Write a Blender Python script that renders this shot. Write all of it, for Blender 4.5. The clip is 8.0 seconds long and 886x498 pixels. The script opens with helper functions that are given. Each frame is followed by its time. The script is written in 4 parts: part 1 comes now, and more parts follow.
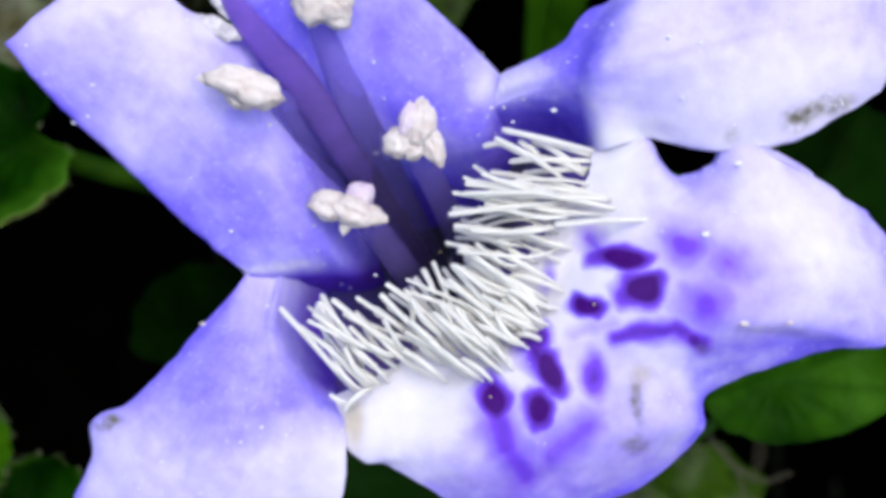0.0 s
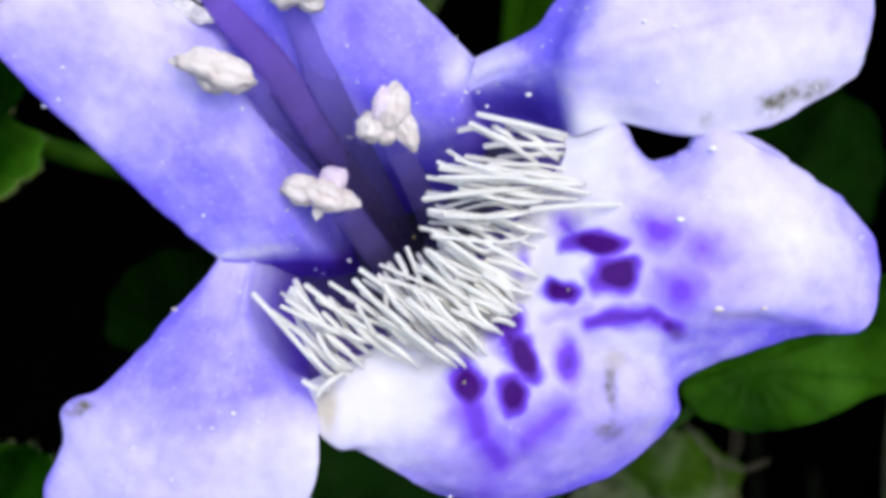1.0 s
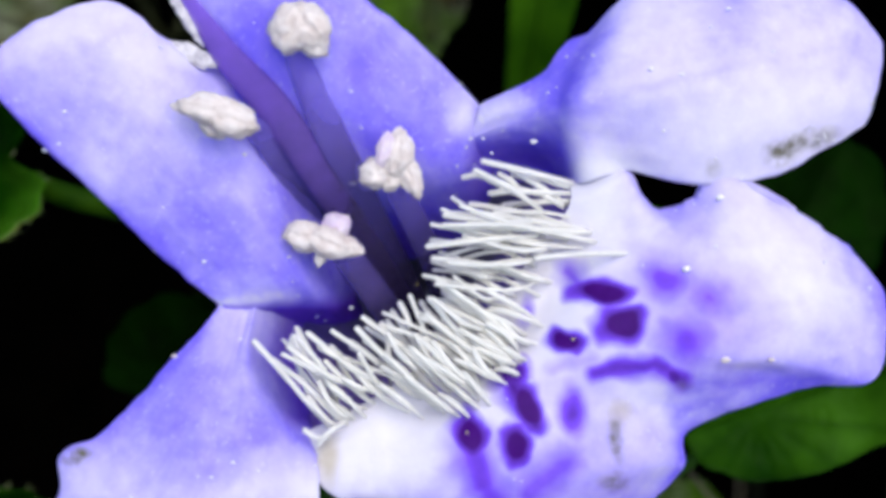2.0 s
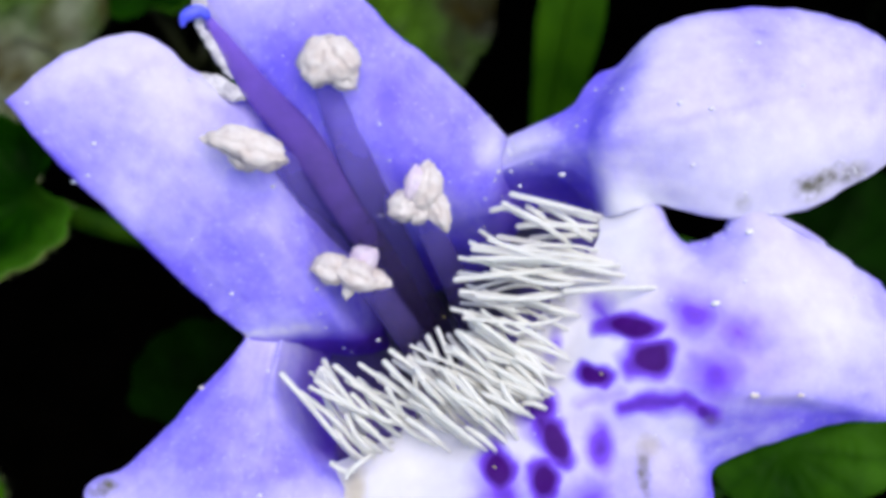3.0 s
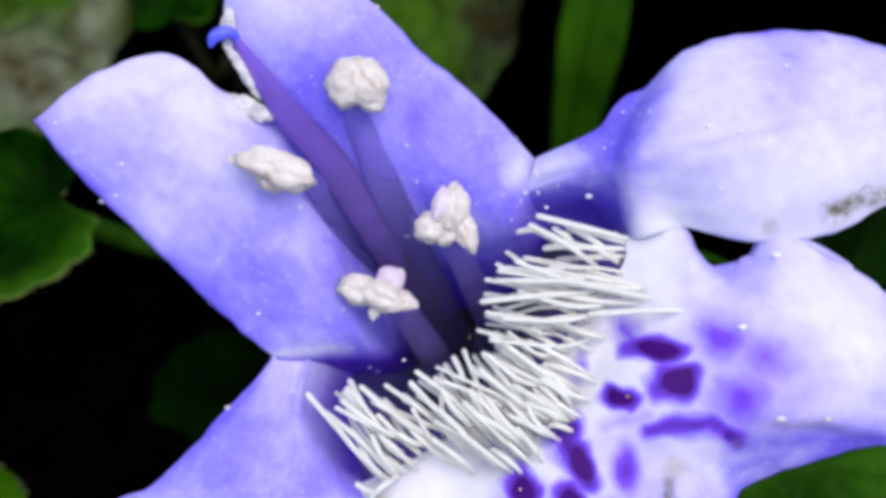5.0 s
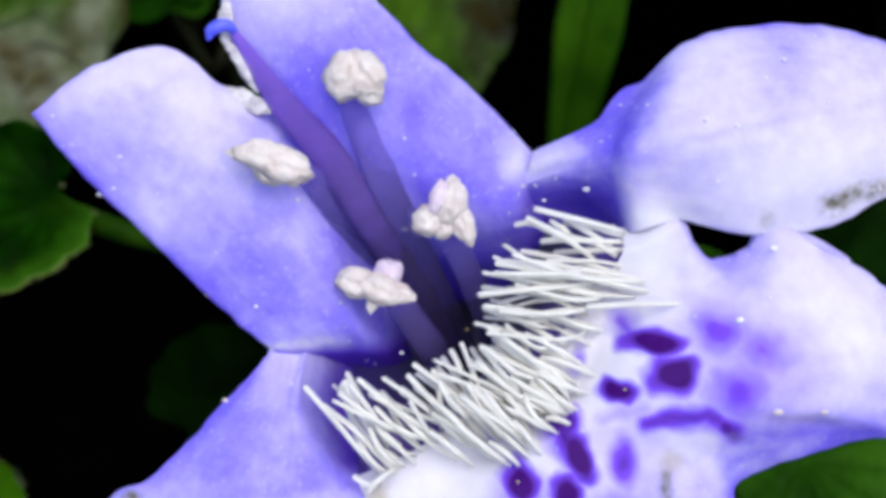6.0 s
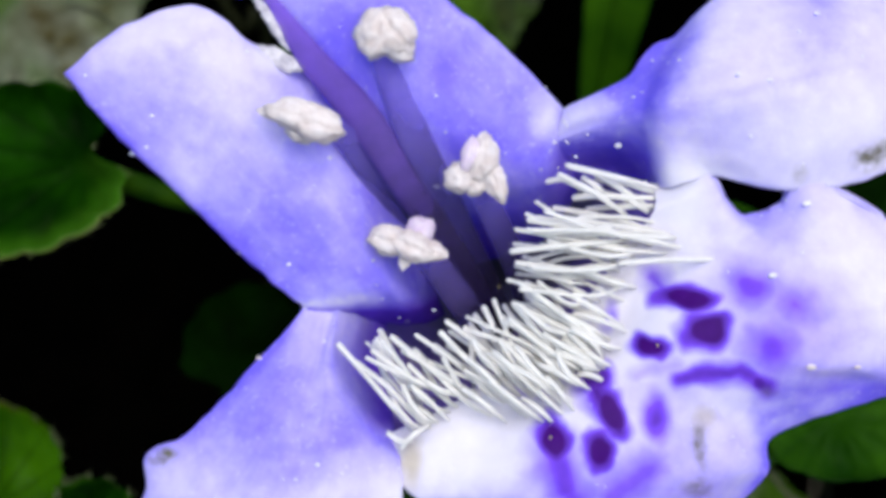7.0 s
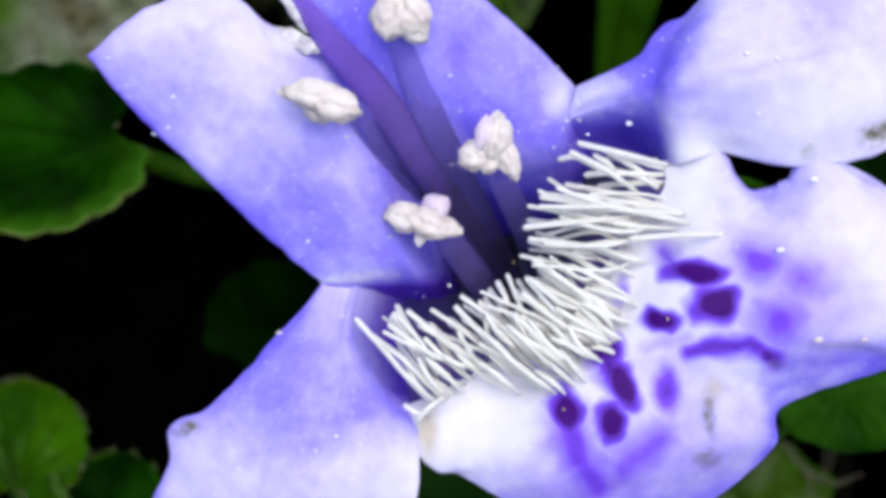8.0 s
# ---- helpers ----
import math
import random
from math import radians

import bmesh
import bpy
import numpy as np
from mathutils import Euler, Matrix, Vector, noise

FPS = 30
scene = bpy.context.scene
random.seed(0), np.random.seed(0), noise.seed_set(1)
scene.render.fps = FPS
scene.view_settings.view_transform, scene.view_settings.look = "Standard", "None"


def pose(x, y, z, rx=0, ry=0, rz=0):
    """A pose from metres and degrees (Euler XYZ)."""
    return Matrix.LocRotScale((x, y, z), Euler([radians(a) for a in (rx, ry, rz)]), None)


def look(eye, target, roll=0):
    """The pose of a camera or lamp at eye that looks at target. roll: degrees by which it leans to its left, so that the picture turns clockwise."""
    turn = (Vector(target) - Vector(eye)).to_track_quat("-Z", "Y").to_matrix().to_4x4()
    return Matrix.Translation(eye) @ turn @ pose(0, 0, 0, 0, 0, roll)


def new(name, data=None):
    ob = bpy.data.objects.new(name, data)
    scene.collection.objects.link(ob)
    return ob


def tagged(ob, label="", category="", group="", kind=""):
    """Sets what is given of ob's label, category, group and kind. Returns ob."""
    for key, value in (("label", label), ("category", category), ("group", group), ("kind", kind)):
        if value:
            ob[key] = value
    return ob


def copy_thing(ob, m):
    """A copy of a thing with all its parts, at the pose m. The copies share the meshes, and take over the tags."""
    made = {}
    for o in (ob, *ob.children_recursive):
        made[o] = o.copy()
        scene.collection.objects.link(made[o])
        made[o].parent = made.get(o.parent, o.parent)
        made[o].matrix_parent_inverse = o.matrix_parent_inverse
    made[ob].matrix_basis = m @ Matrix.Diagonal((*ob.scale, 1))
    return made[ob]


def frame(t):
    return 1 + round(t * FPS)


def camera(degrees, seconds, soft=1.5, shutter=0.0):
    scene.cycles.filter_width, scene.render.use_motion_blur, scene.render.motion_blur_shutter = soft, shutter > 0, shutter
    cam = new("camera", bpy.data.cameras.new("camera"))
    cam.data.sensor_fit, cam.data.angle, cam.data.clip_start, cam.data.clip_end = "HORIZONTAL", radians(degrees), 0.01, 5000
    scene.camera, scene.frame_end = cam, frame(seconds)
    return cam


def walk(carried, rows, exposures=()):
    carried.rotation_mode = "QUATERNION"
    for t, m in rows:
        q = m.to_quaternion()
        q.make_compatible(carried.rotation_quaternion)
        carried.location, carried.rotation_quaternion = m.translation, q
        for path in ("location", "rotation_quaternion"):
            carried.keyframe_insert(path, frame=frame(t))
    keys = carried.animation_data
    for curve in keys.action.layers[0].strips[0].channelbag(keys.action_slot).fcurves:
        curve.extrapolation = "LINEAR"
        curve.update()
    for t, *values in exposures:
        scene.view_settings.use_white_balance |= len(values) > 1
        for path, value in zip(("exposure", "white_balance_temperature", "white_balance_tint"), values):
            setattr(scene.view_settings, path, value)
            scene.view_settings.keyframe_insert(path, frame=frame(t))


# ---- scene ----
MM = 0.001
# The flower's own space, in millimetres: x to its right, y up its face, z out of its throat. It leans back 40 degrees.
FACE = Matrix.Translation((0, 0, 0.105)) @ Euler((radians(40), 0, 0)).to_matrix().to_4x4()

# ---- camera ----
cam = camera(30.0, 8.0, soft=4.3)
cam.data.dof.use_dof, cam.data.dof.focus_distance, cam.data.dof.aperture_fstop = True, 0.0260, 190
EYE = 26.124  # millimetres from the flower's face


def eye_at(x, y, z, a, b, c):
    """The camera's pose: a shift in millimetres and a turn in degrees from straight over the flower's face."""
    return FACE @ pose(x * MM, y * MM, (EYE + z) * MM, a, b, c)


walk(cam, [
    (0, eye_at(0.117, -0.307, 0.475, -2.094, -0.709, -0.813)),
    (0.2, eye_at(0.135, -0.421, 0.466, -1.996, -0.658, -0.760)),
    (0.5, eye_at(0.162, -0.591, 0.452, -2.196, -0.797, -0.682)),
    (0.7, eye_at(0.194, -0.523, 0.402, -2.232, -1.180, -0.699)),
    (1, eye_at(0.241, -0.420, 0.327, -2.387, -1.354, -0.725)),
    (1.2, eye_at(0.252, -0.409, 0.210, -2.101, -1.537, -0.597)),
    (1.5, eye_at(0.269, -0.393, 0.037, -1.511, -1.276, -0.406)),
    (1.7, eye_at(0.244, -0.351, 0.028, -1.159, -1.345, -0.366)),
    (2.8, eye_at(0.111, -0.120, -0.014, -0.914, -0.866, -0.149)),
    (3, eye_at(0.087, -0.078, -0.023, -0.367, -0.603, -0.109)),
    (3.2, eye_at(0.052, -0.047, -0.013, -0.483, -0.625, -0.065)),
    (3.5, eye_at(-0.000, 0.000, -0.000, -0.000, 0.000, -0.000)),
    (3.7, eye_at(-0.028, 0.098, -0.011, -0.152, 0.025, 0.067)),
    (4, eye_at(-0.072, 0.245, -0.028, 0.116, 0.541, 0.167)),
    (4.2, eye_at(-0.076, 0.240, -0.026, 0.101, 0.245, 0.173)),
    (4.5, eye_at(-0.084, 0.233, -0.023, 0.242, 0.395, 0.184)),
    (4.7, eye_at(-0.088, 0.233, -0.019, -0.211, 0.167, 0.188)),
    (5.8, eye_at(-0.114, 0.237, 0.004, -0.437, -0.226, 0.217)),
    (6, eye_at(-0.119, 0.237, 0.008, -0.560, -0.212, 0.222)),
    (6.2, eye_at(-0.112, 0.244, 0.009, -0.634, -0.056, 0.188)),
    (6.5, eye_at(-0.102, 0.253, 0.011, -1.017, 1.072, 0.136)),
    (6.7, eye_at(-0.113, 0.226, 0.022, -1.342, 0.861, 0.034)),
    (7, eye_at(-0.130, 0.186, 0.039, -1.936, 0.865, -0.119)),
    (7.2, eye_at(-0.102, 0.150, 0.170, -2.306, 1.026, -0.155)),
    (7.5, eye_at(-0.061, 0.095, 0.368, -2.276, 1.039, -0.207)),
    (7.7, eye_at(-0.050, 0.144, 0.481, -2.594, 1.140, -0.278)),
    (8, eye_at(-0.034, 0.219, 0.651, -2.779, 1.557, -0.386)),
], exposures=((0, 0.94), (1.5, 0.9), (3, 0.86), (6.5, 0.87), (8, 0.95)))

# ---- light: a bright day with thin cloud ----
SUN_TO = (FACE.to_3x3() @ Vector((0.2, 0.35, 0.9))).normalized()
world = bpy.data.worlds.new("sky")
scene.world = world
world.use_nodes = True
sky = world.node_tree.nodes.new("ShaderNodeTexSky")
sky.sky_type, sky.sun_disc = "NISHITA", False
sky.sun_elevation = math.asin(SUN_TO.z)
sky.sun_rotation = math.atan2(SUN_TO.x, SUN_TO.y)
sky.air_density, sky.dust_density = 1.0, 2.0
background = world.node_tree.nodes["Background"]
background.inputs[1].default_value = 0.13
world.node_tree.links.new(sky.outputs[0], background.inputs[0])
sun_data = bpy.data.lights.new("sun", "SUN")
sun_data.energy, sun_data.angle, sun_data.color = 1.5, radians(50), (1.0, 0.95, 0.88)
sun = new("sun", sun_data)
sun.matrix_world = look(SUN_TO * 2, (0, 0, 0))


# ---- materials ----
def make_material(name):
    mat = bpy.data.materials.new(name)
    mat.use_nodes = True
    return mat, mat.node_tree.nodes, mat.node_tree.links


def noise_node(nodes, links, scale, detail=3.0, rough=0.6):
    coord = nodes.new("ShaderNodeTexCoord")
    n = nodes.new("ShaderNodeTexNoise")
    n.inputs["Scale"].default_value, n.inputs["Detail"].default_value, n.inputs["Roughness"].default_value = scale, detail, rough
    links.new(coord.outputs["Object"], n.inputs["Vector"])
    return n


def mix_rgb(nodes, links, fac, a, b, blend="MIX"):
    m = nodes.new("ShaderNodeMix")
    m.data_type, m.blend_type = "RGBA", blend
    for sock, val in ((m.inputs[0], fac), (m.inputs[6], a), (m.inputs[7], b)):
        if hasattr(val, "is_linked"):
            links.new(val, sock)
        elif isinstance(val, tuple):
            sock.default_value = (*val, 1.0)
        else:
            sock.default_value = val
    return m.outputs[2]


def ramp(nodes, links, fac, lo, hi):
    r = nodes.new("ShaderNodeMapRange")
    r.inputs[1].default_value, r.inputs[2].default_value = lo, hi
    links.new(fac, r.inputs[0])
    return r.outputs[0]


def attribute(nodes, name):
    a = nodes.new("ShaderNodeAttribute")
    a.attribute_name = name
    return a.outputs["Fac"]


def bump(nodes, links, height, strength, distance):
    b = nodes.new("ShaderNodeBump")
    b.inputs["Strength"].default_value, b.inputs["Distance"].default_value = strength, distance
    links.new(height, b.inputs["Height"])
    return b.outputs[0]


def leafy(name, colour, rough=0.45, through_light=0.3, normal=None, nodes=None, links=None, spec=0.4):
    """Ends a thin plant material: a glossy face and light that passes through."""
    p = nodes["Principled BSDF"]
    links.new(colour, p.inputs["Base Color"])
    p.inputs["Roughness"].default_value = rough
    p.inputs["Specular IOR Level"].default_value = spec
    tr = nodes.new("ShaderNodeBsdfTranslucent")
    links.new(colour, tr.inputs["Color"])
    if normal:
        links.new(normal, p.inputs["Normal"])
    mx = nodes.new("ShaderNodeMixShader")
    mx.inputs[0].default_value = through_light
    links.new(p.outputs[0], mx.inputs[1])
    links.new(tr.outputs[0], mx.inputs[2])
    links.new(mx.outputs[0], nodes["Material Output"].inputs["Surface"])


def petal_material(name, deep, pale, white, spot):
    """Violet petal: 'pale' fades the violet, 'white' bleaches it, 'spot' is the dark nectar-guide pigment, and the
    throat's violet lining with painted shade.
    """
    mat, nodes, links = make_material(name)
    cloud = noise_node(nodes, links, 520, 3, 0.55)
    veins = noise_node(nodes, links, 3200, 3, 0.55)
    pale_f = nodes.new("ShaderNodeMath")
    pale_f.operation, pale_f.use_clamp = "ADD", True
    wob = ramp(nodes, links, cloud.outputs[0], 0.3, 0.7)
    sub = nodes.new("ShaderNodeMath")
    sub.operation = "MULTIPLY_ADD"
    sub.inputs[1].default_value, sub.inputs[2].default_value = 0.85, -0.43
    speck = noise_node(nodes, links, 2300, 5, 0.7)
    both = nodes.new("ShaderNodeMath")
    both.operation = "MULTIPLY_ADD"
    both.inputs[1].default_value = 0.42
    links.new(ramp(nodes, links, speck.outputs[0], 0.2, 0.8), both.inputs[0])
    half = nodes.new("ShaderNodeMath")
    half.operation = "MULTIPLY"
    half.inputs[1].default_value = 0.85
    links.new(wob, half.inputs[0])
    links.new(half.outputs[0], both.inputs[2])
    run = nodes.new("ShaderNodeCombineXYZ")
    for sock, key, k in ((run.inputs[0], "along", 3.0), (run.inputs[1], "across", 20.0)):
        m = nodes.new("ShaderNodeMath")
        m.operation = "MULTIPLY"
        m.inputs[1].default_value = k
        links.new(attribute(nodes, key), m.inputs[0])
        links.new(m.outputs[0], sock)
    lines = nodes.new("ShaderNodeTexNoise")
    lines.inputs["Scale"].default_value, lines.inputs["Detail"].default_value, lines.inputs["Distortion"].default_value = 1.0, 4.0, 0.6
    links.new(run.outputs[0], lines.inputs["Vector"])
    veined = nodes.new("ShaderNodeMath")
    veined.operation = "MULTIPLY_ADD"
    veined.inputs[1].default_value = 0.12
    links.new(ramp(nodes, links, lines.outputs[0], 0.3, 0.7), veined.inputs[0])
    lower = nodes.new("ShaderNodeMath")
    lower.operation = "SUBTRACT"
    lower.inputs[1].default_value = 0.21
    links.new(both.outputs[0], lower.inputs[0])
    links.new(lower.outputs[0], veined.inputs[2])
    links.new(veined.outputs[0], sub.inputs[0])
    links.new(attribute(nodes, "pale"), pale_f.inputs[0])
    links.new(sub.outputs[0], pale_f.inputs[1])
    c = mix_rgb(nodes, links, pale_f.outputs[0], deep, pale)
    c = mix_rgb(nodes, links, attribute(nodes, "white"), c, white)
    c = mix_rgb(nodes, links, attribute(nodes, "tan"), c, (0.52, 0.46, 0.34))
    # White flecks: the sparkle of the petal's cells, put into the colour.
    glint_noise = noise_node(nodes, links, 11000, 2, 0.5)
    flecks = nodes.new("ShaderNodeMath")
    flecks.operation, flecks.use_clamp = "MULTIPLY", True
    flecks.inputs[1].default_value = 0.28
    links.new(ramp(nodes, links, glint_noise.outputs[0], 0.6, 0.75), flecks.inputs[0])
    c = mix_rgb(nodes, links, flecks.outputs[0], c, (0.82, 0.80, 0.92))
    hue = attribute(nodes, "spot")
    c = mix_rgb(nodes, links, ramp(nodes, links, hue, 0.03, 0.54), c, VIVID)
    c = mix_rgb(nodes, links, ramp(nodes, links, hue, 0.52, 0.98), c, spot)
    gritty = noise_node(nodes, links, 4500, 3, 0.6)
    grit = nodes.new("ShaderNodeMath")
    grit.operation, grit.use_clamp = "MULTIPLY", True
    links.new(attribute(nodes, "stain"), grit.inputs[0])
    links.new(ramp(nodes, links, gritty.outputs[0], 0.30, 0.60), grit.inputs[1])
    c = mix_rgb(nodes, links, grit.outputs[0], c, (0.15, 0.145, 0.09))
    grain = ramp(nodes, links, veins.outputs[0], 0.3, 0.75)
    c = mix_rgb(nodes, links, 0.14, c, grain, "OVERLAY")
    cells = nodes.new("ShaderNodeTexVoronoi")
    cells.inputs["Scale"].default_value = 16000
    coord = nodes.new("ShaderNodeTexCoord")
    links.new(coord.outputs["Object"], cells.inputs["Vector"])
    hgt = nodes.new("ShaderNodeMath")
    hgt.operation = "MULTIPLY_ADD"
    hgt.inputs[1].default_value = 0.35
    links.new(cells.outputs[0], hgt.inputs[0])
    links.new(veins.outputs[0], hgt.inputs[2])
    leafy(name, c, 0.5, 0.35, bump(nodes, links, hgt.outputs[0], 0.3, 0.00003), nodes, links, spec=0.1)
    return mat


DEEP, PALE, WHITE, SPOT = (0.232, 0.174, 0.90), (0.672, 0.622, 0.93), (0.80, 0.785, 0.87), (0.055, 0.003, 0.17)
VIVID = (0.20, 0.075, 0.82)
petal_mat = petal_material("violet_petal", DEEP, PALE, WHITE, SPOT)


def plain_plant(name, a, b, scale, rough=0.5, through_light=0.2, depth=0.00003, spec=0.4):
    mat, nodes, links = make_material(name)
    n = noise_node(nodes, links, scale, 4)
    c = mix_rgb(nodes, links, ramp(nodes, links, n.outputs[0], 0.35, 0.65), a, b)
    leafy(name, c, rough, through_light, bump(nodes, links, n.outputs[0], 0.6, depth), nodes, links, spec=spec)
    return mat


style_tip_mat = plain_plant("style_tip_blue", (0.06, 0.075, 0.78), (0.15, 0.17, 0.90), 2500, 0.35, 0.2)
anther_mat = plain_plant("anther_cream", (0.64, 0.56, 0.53), (0.79, 0.74, 0.72), 5200, 0.6, 0.3, 0.00004)
pink_mat = plain_plant("anther_blush", (0.66, 0.53, 0.70), (0.76, 0.68, 0.76), 5200, 0.6, 0.3, 0.00004)
petal_white_mat = plain_plant("pale_petal_edge", (0.60, 0.59, 0.70), (0.78, 0.78, 0.80), 5000, 0.5, 0.3)
frayed_mat = plain_plant("frayed_petal_edge", (0.42, 0.40, 0.46), (0.78, 0.76, 0.79), 7000, 0.6, 0.3)
hair_mat = plain_plant("white_hair", (0.82, 0.815, 0.78), (0.89, 0.885, 0.85), 3000, 0.5, 0.48)
grain_mat = plain_plant("pollen", (0.62, 0.62, 0.66), (0.75, 0.75, 0.76), 9000, 0.35, 0.1)
yellow_mat = plain_plant("yellow_pollen", (0.62, 0.52, 0.12), (0.7, 0.62, 0.25), 9000, 0.5, 0.1)
bristle_mat = plain_plant("leaf_bristle", (0.22, 0.30, 0.10), (0.4, 0.45, 0.25), 3000)
twig_mat = plain_plant("dry_bark", (0.018, 0.014, 0.006), (0.065, 0.055, 0.032), 900, 0.7, 0.0)
calyx_mat = plain_plant("calyx_green", (0.05, 0.10, 0.02), (0.09, 0.15, 0.04), 1500)
stem_mat = plain_plant("stem_green", (0.022, 0.07, 0.006), (0.045, 0.11, 0.012), 900, spec=0.1)
# Stem green darkened: the shade that the stalk runs into is painted in.
stem_shade_mat = plain_plant("stem_green_shaded", (0.007, 0.028, 0.001), (0.018, 0.052, 0.002), 900, spec=0.02)
# Near-black stem copy: the shade between the leaves is put into its colour.
dark_stem_mat = plain_plant("stem_dark", (0.008, 0.010, 0.004), (0.014, 0.016, 0.006), 900, spec=0.05)
blade_mat = plain_plant("grass_green", (0.008, 0.045, 0.001), (0.040, 0.125, 0.003), 260, 0.5, 0.35, spec=0.06)


def graded_plant(name, root, tip, scale, rough=0.6, through_light=0.3, spec=0.1, clear=0.0):
    """A stalk whose colour darkens towards its root, where the throat's shade is painted in."""
    mat, nodes, links = make_material(name)
    n = noise_node(nodes, links, scale, 4)
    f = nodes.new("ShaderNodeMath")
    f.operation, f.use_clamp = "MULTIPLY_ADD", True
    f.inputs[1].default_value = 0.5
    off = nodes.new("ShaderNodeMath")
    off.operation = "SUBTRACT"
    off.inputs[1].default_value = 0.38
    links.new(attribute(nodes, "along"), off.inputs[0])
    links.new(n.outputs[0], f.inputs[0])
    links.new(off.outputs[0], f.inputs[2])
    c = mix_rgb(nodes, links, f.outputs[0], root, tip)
    leafy(name, c, rough, through_light, bump(nodes, links, n.outputs[0], 0.5, 0.00003), nodes, links, spec=spec)
    if clear:
        # watery tissue: part of what lies behind shows through
        out = nodes["Material Output"].inputs["Surface"]
        solid = out.links[0].from_socket
        mx = nodes.new("ShaderNodeMixShader")
        mx.inputs[0].default_value = clear
        links.new(solid, mx.inputs[1])
        links.new(nodes.new("ShaderNodeBsdfTransparent").outputs[0], mx.inputs[2])
        links.new(mx.outputs[0], out)
    return mat


# Dark root colours carry the throat's shade; the tips are plain violet.
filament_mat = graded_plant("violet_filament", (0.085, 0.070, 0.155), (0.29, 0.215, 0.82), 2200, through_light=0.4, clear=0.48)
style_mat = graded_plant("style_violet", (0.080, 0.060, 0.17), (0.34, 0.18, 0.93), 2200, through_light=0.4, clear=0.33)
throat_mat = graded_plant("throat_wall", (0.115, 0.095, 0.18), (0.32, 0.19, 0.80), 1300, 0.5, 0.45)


def leaf_material(name, a, b, vein, rim, rough=0.32, spec=0.04):
    mat, nodes, links = make_material(name)
    big = noise_node(nodes, links, 420, 4)
    fine = noise_node(nodes, links, 2600, 3)
    c = mix_rgb(nodes, links, ramp(nodes, links, big.outputs[0], 0.35, 0.68), a, b)
    c = mix_rgb(nodes, links, attribute(nodes, "vein"), c, vein)
    edge = attribute(nodes, "rim")
    c = mix_rgb(nodes, links, ramp(nodes, links, edge, 0.0, 0.75), c, (rim[0] * 0.20, rim[1] * 0.55, rim[2] * 0.10))
    # Palest step: margin colour, and with rim_at also a painted sheen.
    c = mix_rgb(nodes, links, ramp(nodes, links, edge, 0.80, 1.0), c, rim)
    leafy(name, c, rough, 0.2, bump(nodes, links, fine.outputs[0], 0.6, 0.00012), nodes, links, spec=spec)
    return mat


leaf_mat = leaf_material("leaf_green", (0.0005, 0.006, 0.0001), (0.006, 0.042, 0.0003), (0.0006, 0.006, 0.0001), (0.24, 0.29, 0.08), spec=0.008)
leaf_light_mat = leaf_material("leaf_fresh_green", (0.006, 0.034, 0.0003), (0.030, 0.098, 0.0008), (0.003, 0.018, 0.0004), (0.15, 0.11, 0.02), 0.26, 0.02)
leaf_under_mat = leaf_material("leaf_mid_green", (0.004, 0.026, 0.0008), (0.029, 0.100, 0.004), (0.006, 0.036, 0.001), (0.006, 0.02, 0.003), spec=0.015)
leaf_dim_mat = leaf_material("leaf_dim_green", (0.003, 0.014, 0.001), (0.006, 0.026, 0.002), (0.006, 0.024, 0.003), (0.02, 0.03, 0.01), 0.48, 0.02)
# Darker copy of the leaf green: deep shade painted into the colour.
leaf_shade_mat = leaf_material("leaf_painted_shade", (0.0008, 0.004, 0.0002), (0.0026, 0.015, 0.0005), (0.001, 0.005, 0.0003), (0.004, 0.016, 0.001), 0.5, 0.008)


def withered_material(grey, green=1.0, brown=1.0):
    mat, nodes, links = make_material("withered_leaf")
    big = noise_node(nodes, links, 230, 4, 0.55)
    other = noise_node(nodes, links, 310, 5, 0.6)
    fine = noise_node(nodes, links, 1500, 4, 0.6)
    c = mix_rgb(nodes, links, ramp(nodes, links, big.outputs[0], 0.42, 0.62), (0.026 * green, 0.060 * green, 0.004 * green), (grey * 0.92, grey, grey * 0.70))
    c = mix_rgb(nodes, links, ramp(nodes, links, other.outputs[0], 0.52, 0.66), c, (0.036 * brown, 0.030 * brown, 0.006 * brown))
    c = mix_rgb(nodes, links, 0.35, c, ramp(nodes, links, fine.outputs[0], 0.2, 0.8), "OVERLAY")
    leafy("withered_leaf", c, 0.6, 0.15, bump(nodes, links, fine.outputs[0], 0.6, 0.0002), nodes, links, spec=0.01)
    return mat


withered_mat = withered_material(0.145, 1.2)
withered_dark_mat = withered_material(0.032)
mottled_mat = withered_material(0.12, 0.9, 0.8)
mottled_dark_mat = withered_material(0.022, 1.5, 0.5)


def soil_material():
    mat, nodes, links = make_material("soil_with_shade")
    n = noise_node(nodes, links, 260, 6, 0.7)
    p = nodes["Principled BSDF"]
    # Near-black base: the deep shade under the plants is put into the soil's colour.
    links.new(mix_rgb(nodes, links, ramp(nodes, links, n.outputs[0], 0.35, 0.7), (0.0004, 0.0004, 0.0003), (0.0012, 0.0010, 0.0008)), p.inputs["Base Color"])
    p.inputs["Roughness"].default_value = 0.95
    p.inputs["Specular IOR Level"].default_value = 0.0
    links.new(bump(nodes, links, n.outputs[0], 1.0, 0.002), p.inputs["Normal"])
    return mat


soil_mat = soil_material()


